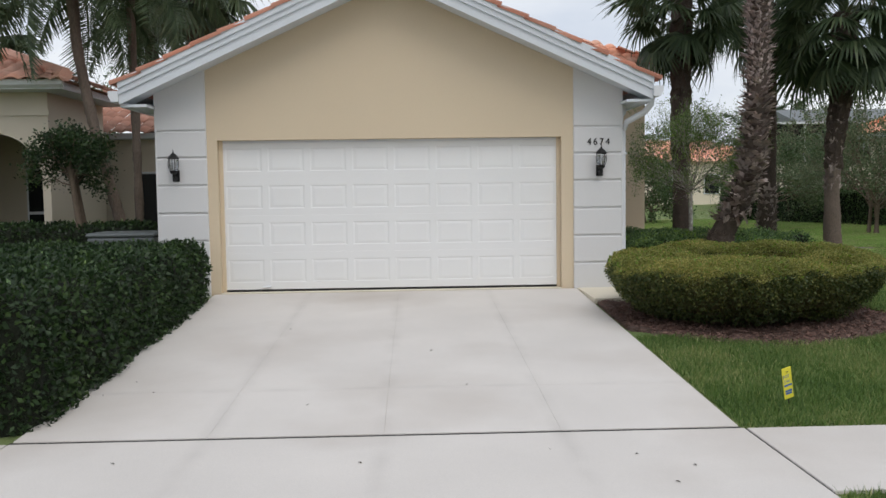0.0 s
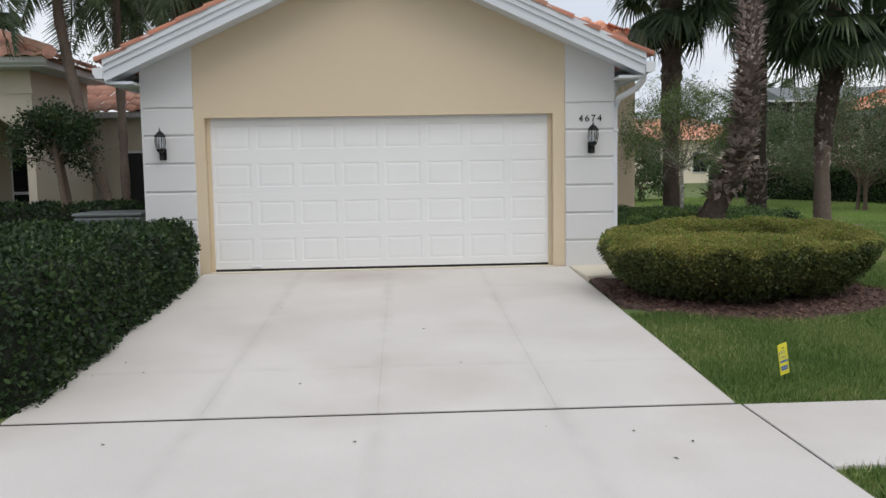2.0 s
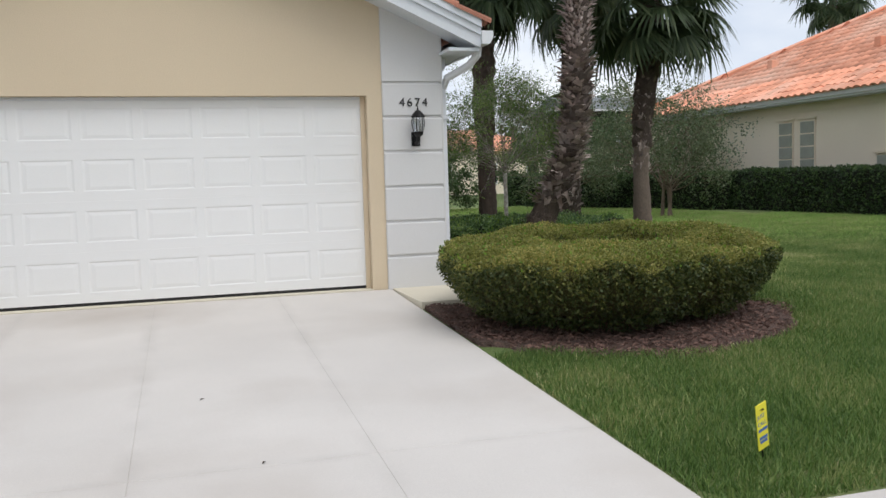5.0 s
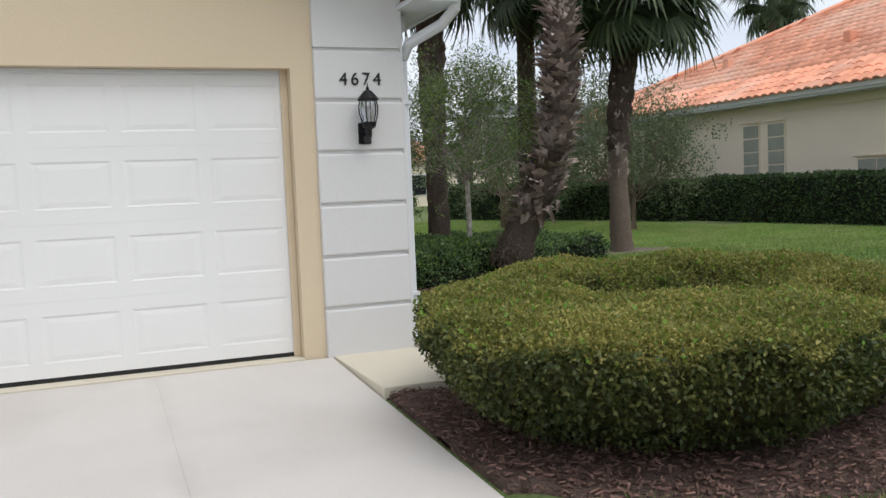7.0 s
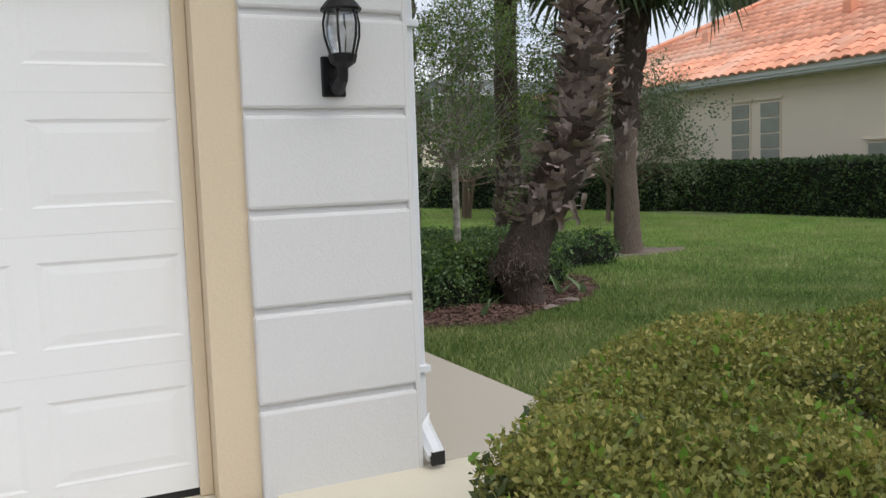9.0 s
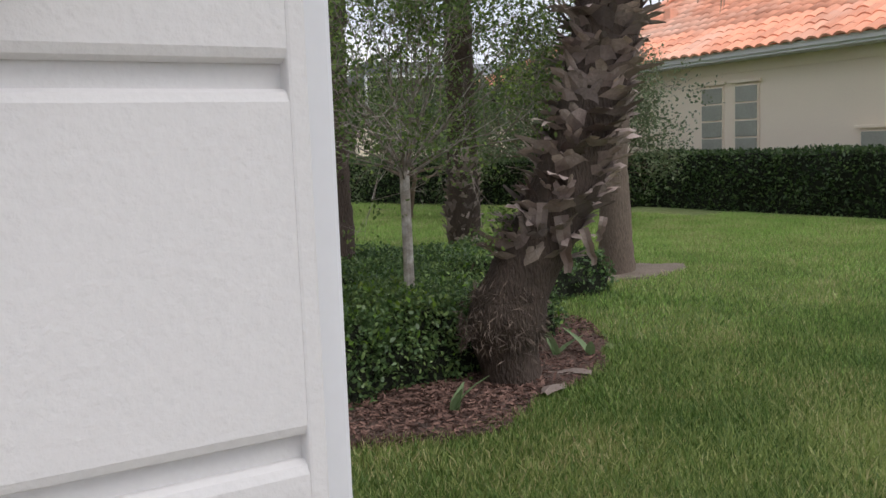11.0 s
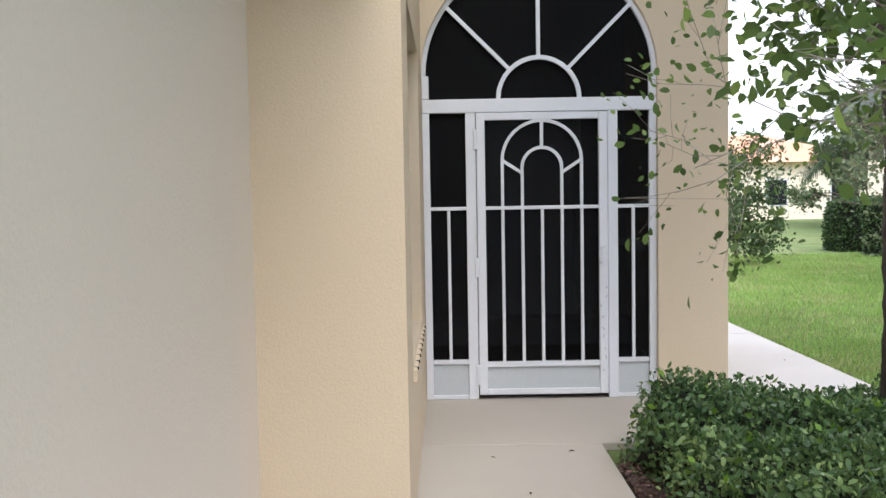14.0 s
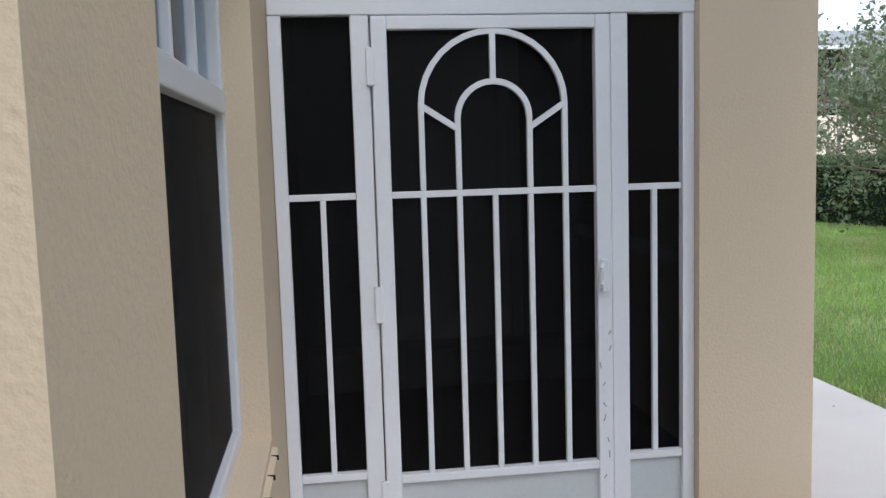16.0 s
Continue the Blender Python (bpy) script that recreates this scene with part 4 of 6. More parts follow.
    for k in range(-2, 3):
        x = c + k * 0.1395
        dput("picket", box(x - 0.011, x + 0.011, Y - 0.03, Y - 0.006, 0.87, 1.955, 0.003), WHITE)
    for r, zc in ((0.279, 2.30), (0.1395, 2.25)):
        for s in (-1, 1):
            dput("picket", box(c + s * r - 0.011, c + s * r + 0.011, Y - 0.03, Y - 0.006, 1.98, zc, 0.003), WHITE)
        dput("arch_bar", arc_bar(c, zc, r, 0, math.pi, 0.022, 0.024, Y - 0.03), WHITE)
    dput("arch_ray", box(c - 0.011, c + 0.011, Y - 0.029, Y - 0.007, 2.40, 2.57), WHITE)
    for s in (-1, 1):
        dput("arch_ray", straight_bar(c + s * 0.145, 2.215, c + s * 0.275, 2.30, 0.022, 0.022, Y - 0.029), WHITE)
    for z in (2.45, 1.55, 0.78):
        dput("hinge", box(a - 0.02, a + 0.012, Y - 0.042, Y - 0.02, z - 0.07, z + 0.07, 0.003), WHITE, "white painted hinge")
    h = dput("handle", box(b - 0.05, b - 0.02, Y - 0.06, Y - 0.035, 1.56, 1.69, 0.006), WHITE, "white pull handle")
    part("grip", tube([(b - 0.05, Y - 0.06, 1.585), (b - 0.062, Y - 0.095, 1.60), (b - 0.062, Y - 0.095, 1.66), (b - 0.05, Y - 0.06, 1.675)], 0.008, 6), WHITE, h)
    for k in range(9):
        z = 0.80 + 0.075 * k + rs.uniform(-0.02, 0.02)
        x = b - 0.03 + rs.uniform(-0.02, 0.02)
        dput("scuff", straight_bar(x, z, x + rs.uniform(-0.012, 0.012), z + rs.uniform(0.01, 0.03), 0.004, 0.0015, Y - 0.037), SCUFF, "grey scuff mark")


screen_front()

# ---- hedges and shrubs ----
hedge("hedge", "long clipped dark green hedge beside the driveway", rounded_block(-6.3, -2.31, 6.3, 11.95, 0.3, 1.37, 0.2, 0.045), 1100, 0.06, HEDGE, sprigs=(500, 0.05, LOW))
hedge("hedge", "clipped dark green hedge in front of the neighbour's house", rounded_block(-13.0, -3.75, 14.25, 15.35, 0.5, 1.53, 0.2, 0.05), 650, 0.065, HEDGE, sprigs=(900, 0.06, LOW))


def round_bush(cx, cy, rx, ry, z0, h):
    """A broad clipped bush, drawn in at the foot, with a hollow in its top."""
    prof = [(0.60, 0.10), (0.75, 0.20), (0.87, 0.36), (0.95, 0.54), (0.995, 0.70), (1.01, 0.82), (0.985, 0.915), (0.90, 0.965), (0.78, 0.985), (0.66, 0.995), (0.55, 1.0), (0.45, 1.0), (0.35, 1.0), (0.22, 1.0), (0.1, 1.0)]
    bm = bmesh.new()
    N = 60
    rings = []
    for rr, zz in prof:
        ring = []
        for k in range(N):
            a = 2 * math.pi * k / N
            f = 1 + 0.05 * math.sin(2 * a + 0.6) + 0.035 * math.sin(3 * a + 2) + 0.02 * math.sin(7 * a)
            x, y = cx + rx * rr * f * math.cos(a), cy + ry * rr * f * math.sin(a)
            dip = 0.36 * math.exp(-(((x - cx - 0.2) / 0.62) ** 4 + ((y - cy - 0.2) / 0.36) ** 4)) + 0.2 * math.exp(-(((x - cx - 0.9) / 0.5) ** 2 + ((y - cy + 0.55) / 0.3) ** 2))
            ring.append(bm.verts.new((x, y, z0 + h * zz - (dip if zz > 0.9 else 0) + (0.05 if zz > 0.5 else 0) * math.sin(a + 0.4))))
        rings.append(ring)
    for p, q in zip(rings, rings[1:]):
        for k in range(N):
            bm.faces.new((p[k], p[(k + 1) % N], q[(k + 1) % N], q[k]))
    bm.faces.new(rings[-1])
    for v in bm.verts:
        v.co += Vector((wavy(v.co, 0.045, 5.0), wavy(v.co + Vector((1, 2, 3)), 0.045, 5.5), wavy(v.co, 0.035, 5.2)))
    bm.normal_update()
    return bm


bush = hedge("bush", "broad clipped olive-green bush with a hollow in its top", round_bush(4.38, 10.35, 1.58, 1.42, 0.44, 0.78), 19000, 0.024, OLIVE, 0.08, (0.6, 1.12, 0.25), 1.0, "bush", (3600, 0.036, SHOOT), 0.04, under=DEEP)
bm = bmesh.new()
for k in range(26):
    a, r = rs.uniform(0, 6.28), rs.uniform(0.2, 0.8)
    b = Vector((4.3 + r * math.cos(a), 10.35 + r * 0.85 * math.sin(a), 0.42))
    e = Vector((4.3 + 1.3 * r * 1.3 * math.cos(a), 10.35 + 1.15 * r * 1.3 * math.sin(a), 0.85))
    add_tube(bm, [b, (b + e) / 2 + Vector((0.03, 0.02, 0.05)), e], [0.018, 0.014, 0.008], 5)
part("stems", bm, STEM, bush, "bare grey-brown stems at its foot")["kind"] = "stuff"

LOWH = (("low_shrub", "low glossy green clipped shrub beside the path", (4.62, 6.2, 16.2, 17.5, 0.55, 1.07), 5200, 0.038),
        ("low_shrub", "low glossy green shrub spreading round the palm trunk", (5.2, 7.9, 18.15, 20.4, 0.55, 0.98), 3600, 0.038),
        ("low_shrub", "low dark green shrub behind the palm", (7.3, 9.0, 18.2, 20.6, 0.55, 0.92), 1200, 0.05),
        ("low_shrub", "low dark green shrub between the trunks", (6.0, 7.3, 16.9, 18.3, 0.55, 0.95), 2400, 0.04))
for nm, lb, b, dn, sz in LOWH:
    hedge(nm, lb, rounded_block(*b, 0.28, 0.075, 4.2, 0.13), dn, sz, LOW, 0.06, (0.5, 0.85, 0.5), 1.0, "shrub", (int(dn * 0.12), 0.05, SHOOT), 0.05, fine=True)


def bed(name, label, cx, cy, rx, ry, mat, lift=0.02, chips=0, seed=0.0):
    """A flat planting bed with an uneven rim."""
    bm = bmesh.new()
    N = 60
    ring = []
    for s in (1.0, 0.97, 0.6, 0.25):
        ring.append([])
        for k in range(N):
            a = 2 * math.pi * k / N
            f = s * (1 + 0.05 * math.sin(3 * a + seed) + 0.03 * math.sin(8 * a + 2 * seed) + 0.015 * math.sin(17 * a))
            x, y = cx + rx * f * math.cos(a), cy + ry * f * math.sin(a)
            x = max(x, 2.83 if y < 12 else 4.49 if y < 17.64 else 5.12)
            y = min(y, 11.21 if y < 12 else 20.44)
            ring[-1].append(bm.verts.new((x, y, ground_z(x, y) + (-0.03 if s == 1.0 else lift + 0.015 * math.sin(9 * x) * math.sin(8 * y)))))
    for p, q in zip(ring, ring[1:]):
        for k in range(N):
            bm.faces.new((p[k], p[(k + 1) % N], q[(k + 1) % N], q[k]))
    bm.faces.new(ring[-1])
    pts = scatter(bm, chips)[0] if chips else None
    t = tagged(part(name, bm, mat), label, "planting bed", kind="structure")
    if chips:
        n = len(pts)
        d = rs.normal(size=(n, 3)) * (1, 1, 0.25)
        d /= np.linalg.norm(d, axis=1)[:, None]
        s = np.cross(d, (0, 0, 1.0))
        s /= np.linalg.norm(s, axis=1)[:, None] + 1e-6
        ln, w = rs.uniform(0.006, 0.026, (n, 1)), rs.uniform(0.002, 0.006, (n, 1))
        c = pts + (0, 0, 0.012)
        v = np.stack([c - d * ln - s * w, c + d * ln - s * w, c + d * ln + s * w + (0, 0, 0.006), c - d * ln + s * w + (0, 0, 0.006)], axis=1).reshape(-1, 3)
        o = raw_mesh("bark_chips", v, np.arange(4 * n).reshape(-1, 4), CHIP)
        tagged(o, "loose brown bark chips on the bed", "mulch", kind="stuff")
    return t


bed("mulch_bed_front", "dark mulch bed round the olive-green bush", 4.45, 10.2, 1.72, 1.52, MULCH, 0.02, 9000, 1.0)
bed("mulch_bed_gap", "dark mulch between the driveway and the bush", 3.25, 10.55, 0.8, 1.15, MULCH, 0.034, 2500, 0.8)
bed("mulch_bed_side", "dark mulch bed along the porch path", 6.1, 18.1, 1.62, 2.5, MULCH, 0.03, 16000, 2.2)
bed("mulch_bed_corner", "dark mulch bed at the edge of the path", 5.45, 16.5, 1.05, 1.1, MULCH, 0.034, 8000, 0.3)
bed("soil_patch", "sandy soil ring round a palm trunk", 9.85, 19.2, 0.95, 0.5, SOIL, 0.02, 0, 0.5)
bed("soil_patch_far", "sandy soil ring round a palm trunk", 9.5, 21.95, 0.9, 0.5, SOIL, 0.02, 0, 1.5)

# ---- palms ----
def frond_mesh():
    """One fan frond: a stalk and many drooping leaf blades, growing along +x."""
    v, f = [], []
    def strip(pts, widths, side):
        b = len(v)
        for p, w in zip(pts, widths):
            v.append(p - side * w)
            v.append(p + side * w)
        for k in range(len(pts) - 1):
            f.append((b + 2 * k, b + 2 * k + 1, b + 2 * k + 3, b + 2 * k + 2))
    stalk = [np.array((0.24 * k, 0, 0.10 * math.sin(k * 0.7) - 0.012 * k * k)) for k in range(5)]
    strip(stalk, (0.03, 0.022, 0.018, 0.016, 0.014), np.array((0, 1.0, 0)))
    tip = stalk[-1]
    n = 44
    for k in range(n):
        a = radians(-140 + 280 * k / (n - 1))
        d = np.array((math.cos(a), math.sin(a), 0.12 * math.cos(a)))
        side = np.array((-math.sin(a), math.cos(a), 0.25 * (-1) ** k))
        L = (0.85 - 0.25 * abs(a) / 2.44) * rs.uniform(0.85, 1.1)
        droop = rs.uniform(0.45, 0.95)
        pts = [tip + d * L * s + np.array((0, 0, -droop * L * max(0, s - 0.35) ** 1.5 * 1.6)) for s in (0, 0.4, 0.7, 1.0)]
        strip(pts, (0.008, 0.032, 0.024, 0.004), side)
    me = bpy.data.meshes.new("frond")
    me.from_pydata([tuple(p) for p in v], [], f)
    me.materials.append(FROND)
    return me


def feather_mesh():
    """One feather frond with hanging leaflets, growing along +x."""
    v, f = [], []
    mid = [np.array((2.2 * s, 0, 0.75 * s - 1.5 * s * s)) for s in np.linspace(0, 1, 12)]
    def strip(pts, widths, side):
        b = len(v)
        for p, w in zip(pts, widths):
            v.extend((p - side * w, p + side * w))
        for k in range(len(pts) - 1):
            f.append((b + 2 * k, b + 2 * k + 1, b + 2 * k + 3, b + 2 * k + 2))
    strip(mid, np.linspace(0.035, 0.006, 12), np.array((0, 1.0, 0)))
    for k in range(56):
        s = 0.12 + 0.86 * k / 55
        i = min(int(s * 11), 10)
        p = mid[i] + (mid[i + 1] - mid[i]) * (s * 11 - i)
        for sg in (-1, 1):
            L = 0.62 * math.sin(math.pi * (0.15 + 0.8 * s)) * rs.uniform(0.8, 1.1) + 0.08
            d = np.array((0.45, sg * 0.8, rs.uniform(-0.25, 0.3)))
            pts = [p, p + d * L * 0.5, p + d * L * 0.9 + np.array((0, 0, -0.45 * L))]
            strip(pts, (0.012, 0.018, 0.003), np.array((0.85, -sg * 0.4, 0.2)))
    me = bpy.data.meshes.new("frond")
    me.from_pydata([tuple(p) for p in v], [], f)
    me.materials.append(FROND)
    return me


FANS = [frond_mesh() for k in range(3)]
FEATHERS = [feather_mesh() for k in range(2)]


def boot_mesh(seed):
    """A thin dried leaf base that stands off a palm trunk, torn and curled at its split tip."""
    q = np.random.RandomState(seed)
    bm = bmesh.new()
    def blade(rows):
        prev = None
        for z, y0, y1, o, cup in rows:
            m = (y0 + y1) / 2
            ring = [bm.verts.new(p) for p in ((o, y0, z), (o + cup, m, z + 0.004), (o, y1, z), (o + cup - 0.011, m, z - 0.002))]
            if prev:
                for k in range(4):
                    bm.faces.new((prev[k], prev[(k + 1) % 4], ring[(k + 1) % 4], ring[k]))
            prev = ring
        bm.faces.new(prev)
    out, split = q.uniform(0.08, 0.16), q.uniform(0.0, 0.03)
    blade([(0.0, -0.085, 0.085, -0.01, 0.03), (0.07, -0.075, 0.07, 0.03, 0.03), (0.12, -0.055, 0.05, out * 0.55, 0.02)])
    for sg in (-1, 1):
        e, lift = q.uniform(0.02, 0.05), q.uniform(-0.05, 0.06)
        a, b = (sg * 0.004, sg * 0.054) if sg > 0 else (-0.054, -0.004)
        blade([(0.118, a, b, out * 0.55, 0.016), (0.16 + lift * 0.4, a + sg * split, b + sg * split * 0.6, out * 0.9, 0.01), (0.185 + lift, sg * (split + 0.03), sg * (split + 0.03 + e * 0.4), out * 1.25, 0.003)])
    bmesh.ops.recalc_face_normals(bm, faces=bm.faces)
    me = bpy.data.meshes.new("leaf_base")
    bm.to_mesh(me)
    bm.free()
    me.materials.append(BOOT)
    return me


BOOT_SET = [boot_mesh(k) for k in range(4)]
BOOTS = BOOT_SET[0]


def along(pts, z):
    for p, q in zip(pts, pts[1:]):
        if p[2] <= z <= q[2]:
            t = (z - p[2]) / (q[2] - p[2])
            return Vector(p).lerp(Vector(q), t)
    return Vector(pts[-1])


def palm(name, label, pts, radii, bark, crown=34, reach=1.0, fronds=None, boots=None, dead=0, group="palms by the lawn", flat=1.0, sheath=0.0):
    """A palm: an uneven ringed trunk, a crown of fronds and leaf bases that cling to the trunk."""
    t = empty(name, label, "palm tree", pts[0], group)
    base = Vector(pts[0])
    # smooth trunk line
    zs = np.arange(pts[0][2], pts[-1][2], 0.09)
    line = [along(pts, z) for z in zs]
    for it in range(4):
        line = [line[0]] + [(a + 2 * b + c) / 4 for a, b, c in zip(line, line[1:], line[2:])] + [line[-1]]
    hs = [p[2] for p in pts]
    rad = [float(np.interp(z, hs, radii)) * (1 + 0.03 * math.sin(z * 31) + 0.025 * math.sin(z * 67 + 1)) for z in zs]
    bm = tube([p - base for p in line], rad, 26)
    for v in bm.verts:
        v.co.x += wavy(v.co * 1.0, 0.007, 17)
        v.co.y += wavy(v.co * 1.0 + Vector((3, 1, 0)), 0.007, 21)
    part("trunk", bm, bark, t, smooth=True)
    if sheath:
        up = [(p, r) for p, r, z in zip(line, rad, zs) if z > sheath]
        bm = tube([p - base for p, r in up], [r + 0.012 + 0.03 * abs(math.sin(k * 2.1)) * min(1, k / 6) for k, (p, r) in enumerate(up)], 22)
        for v in bm.verts:
            v.co += Vector((wavy(v.co, 0.03, 23), wavy(v.co + Vector((2, 5, 1)), 0.03, 27), wavy(v.co + Vector((4, 0, 2)), 0.05, 19)))
        part("fibre_sheath", bm, BARKD, t, "dark ragged fibres below the crown")
    topp = Vector(pts[-1]) - base
    fronds = fronds or FANS
    for k in range(crown):
        ob = new("frond", fronds[k % len(fronds)])
        ob.parent = t
        el = radians(78 - 135 * (k / crown) ** 0.9 + rs.uniform(-8, 8))
        az = k * 2.39996 + rs.uniform(-0.2, 0.2)
        ob.rotation_euler = (rs.uniform(-0.5, 0.5), -el, az)
        ob.scale = (reach * rs.uniform(0.85, 1.1),) * 3
        ob.location = topp + Vector((0, 0, -0.35 * k / crown))
    if boots:
        z0, z1, rows, around = boots
        for r in range(rows):
            z = z0 + (z1 - z0) * r / rows
            c = along(pts, z) - base
            rr = float(np.interp(z, hs, radii)) - 0.02
            for k in range(around):
                a = 2 * math.pi * (k + 0.5 * (r % 2)) / around + rs.uniform(-0.16, 0.16)
                ob = new("leaf_base", BOOT_SET[(3 * r + k) % 4])
                ob.parent = t
                ob.location = c + Vector((rr * math.cos(a), rr * math.sin(a), rs.uniform(-0.03, 0.03)))
                ob.rotation_euler = (rs.uniform(-0.8, 0.8), flat * rs.uniform(-0.15, 0.75), a)
                s = rs.uniform(0.6, 0.9)
                ob.scale = (flat * s * rs.uniform(0.7, 1.2), s * rs.uniform(1.0, 1.6), s * rs.uniform(0.75, 1.25))
    return t


leaner = palm("palm_tree", "leaning palm with a rough trunk of clinging leaf bases", [(6.2, 16.1, 0.45), (6.18, 16.11, 0.68), (6.14, 16.14, 0.84), (6.14, 16.14, 0.94), (6.23, 16.07, 1.23), (6.33, 15.99, 1.45), (6.44, 15.9, 1.72), (6.54, 15.8, 2.07), (6.6, 15.73, 2.4), (6.63, 15.68, 2.76), (6.65, 15.65, 3.2), (6.68, 15.65, 5.5), (6.78, 15.75, 8.6)],
              [0.18, 0.19, 0.225, 0.27, 0.21, 0.2, 0.2, 0.2, 0.195, 0.19, 0.185, 0.17, 0.15], BARKD, 30, 1.0, boots=(1.36, 3.7, 33, 9))
# frayed fibres that hang from the skirt of the leaning trunk over its foot
for band, zlo, count in (("frayed_skirt", 0.93, 700), ("frayed_skirt", 1.1, 420)):
    a = rs.uniform(0, 2 * np.pi, count)
    c = along([(6.14, 16.14, 0.8), (6.14, 16.14, 0.94), (6.23, 16.07, 1.3)], zlo)
    rr = 0.262 if zlo < 1 else 0.222
    root = np.stack([c.x + rr * np.cos(a), c.y + rr * np.sin(a), zlo + rs.normal(size=count) * 0.07], 1)
    dirs = np.stack([np.cos(a) * rs.uniform(0.1, 0.8, count), np.sin(a) * rs.uniform(0.1, 0.8, count), rs.uniform(-1.2, -0.2, count)], 1) + rs.normal(size=(count, 3)) * 0.25
    leaf_cloud(band, root - np.array(leaner.location), dirs, 0.085, BARK, leaner, 0.35, 0.12, "frayed brown fibres")["kind"] = "stuff"
palm("palm_tree", "palm with a dark fibrous trunk behind the low shrubs", [(6.5, 19.6, 0.5), (6.5, 19.6, 1.0), (6.47, 19.6, 3.0), (6.5, 19.62, 6.2)], [0.215, 0.18, 0.175, 0.2], BARKD, 36, 1.0, sheath=2.6)
palm("palm_tree", "palm with a slim trunk standing on the lawn", [(9.82, 19.26, 0.5), (9.82, 19.26, 0.8), (9.78, 19.25, 1.8), (9.80, 19.2, 3.0), (9.95, 19.2, 4.0), (10.0, 19.2, 5.8)], [0.22, 0.19, 0.16, 0.17, 0.2, 0.24], BARK, 40, 1.15, boots=(1.9, 3.7, 9, 8), flat=0.3, sheath=2.3)
palm("palm_tree", "palm with criss-crossed leaf bases on the lawn", [(9.45, 22.0, 0.5), (9.45, 22.0, 1.5), (9.45, 22.0, 3.5), (9.5, 22.0, 6.6)], [0.24, 0.22, 0.19, 0.18], BARKD, 40, 1.0, boots=(0.6, 2.0, 9, 10), flat=0.45)
palm("palm_tree", "far palm rising behind the tiled roof", [(33, 41, 0.5), (33, 41, 6), (33.2, 41, 11.2)], [0.25, 0.2, 0.18], BARK, 30, 1.5, group="far palms")
palm("palm_tree", "slender curved palm beside the neighbour's house", [(-4.42, 15.6, 0.5), (-4.72, 15.6, 1.6), (-5.1, 15.6, 3.2), (-5.33, 15.6, 4.5), (-5.45, 15.6, 6.5)], [0.12, 0.1, 0.09, 0.09, 0.1], BARK, 22, 1.0, FEATHERS, group="palms by the neighbour")
palm("palm_tree", "slender upright palm beside the neighbour's house", [(-4.62, 16.4, 0.5), (-4.62, 16.4, 2.5), (-4.65, 16.4, 6.9)], [0.09, 0.075, 0.075], BARK, 22, 1.0, FEATHERS, group="palms by the neighbour")
palm("palm_tree", "thick palm behind the garage roof", [(-4.9, 22.0, 0.5), (-4.9, 22.0, 3.5), (-4.8, 22.0, 7.6)], [0.25, 0.22, 0.22], BARKD, 34, 1.15, group="palms by the neighbour")
palm("palm_tree", "far palm behind the neighbour's roof", [(-11.5, 24.0, 0.5), (-11.5, 24.0, 3.5), (-11.4, 24.0, 6.6)], [0.22, 0.2, 0.2], BARKD, 34, 1.1, group="palms by the neighbour")
palm("palm_tree", "tall palm behind the neighbour's roof", [(-7.2, 26.0, 0.5), (-7.2, 26.0, 3.5), (-7.0, 26.0, 7.6)], [0.22, 0.2, 0.2], BARKD, 30, 1.2, FEATHERS, group="palms by the neighbour")

def upper_boots(z0, z1, count):
    src = np.array([v.co[:] for v in BOOTS.vertices])
    polys = [tuple(p.vertices) for p in BOOTS.polygons if len(p.vertices) == 4]
    vs, fs = [], []
    for k in range(count):
        z = z0 + (z1 - z0) * k / count
        a = k * 2.39996 + rs.uniform(-0.2, 0.2)
        m = np.array((Matrix.Translation((6.66 + 0.16 * math.cos(a), 15.65 + 0.16 * math.sin(a), z)) @ Euler((rs.uniform(-0.8, 0.8), rs.uniform(-0.3, 0.6), a)).to_matrix().to_4x4() @ Matrix.Scale(rs.uniform(0.5, 0.8), 4)))
        fs += [tuple(i + len(src) * k for i in q) for q in polys]
        vs.append(src @ m[:3, :3].T + m[:3, 3])
    o = raw_mesh("upper_leaf_base", np.concatenate(vs), np.array(fs), BOOT, leaner)
    o.location = -leaner.location
    o["kind"] = "stuff"


upper_boots(3.7, 6.2, 300)

# torn pale sheaths hanging on the leaning trunk, and dry pieces at its foot
for x, y, z, l, w, a in ((6.22, 15.79, 1.72, 0.34, 0.035, 0.05), (6.31, 15.73, 1.64, 0.36, 0.045, -0.12), (6.16, 15.86, 1.66, 0.2, 0.03, 0.3), (6.42, 15.66, 1.56, 0.24, 0.03, -0.3), (6.56, 15.64, 1.62, 0.16, 0.025, 0.2)):
    bm = bmesh.new()
    n = 6
    rows = [[bm.verts.new((sg * w * (1 - 0.5 * (k / n) ** 2) + 0.01 * math.sin(3 * k), -0.02 * math.sin(k * 0.9) + (0.012 if sg == 0 else 0), -l * k / n)) for sg in (-1, 0, 1)] for k in range(n + 1)]
    for p, q in zip(rows, rows[1:]):
        for k in range(2):
            bm.faces.new((p[k], p[k + 1], q[k + 1], q[k]))
    bmesh.ops.solidify(bm, geom=bm.faces[:], thickness=0.004)
    o = part("torn_sheath", bm, DRY, leaner, "pale torn leaf sheath hanging from the trunk")
    o.location = Vector((x, y, z)) - leaner.location
    o.rotation_euler = (0.1, a, -0.6)
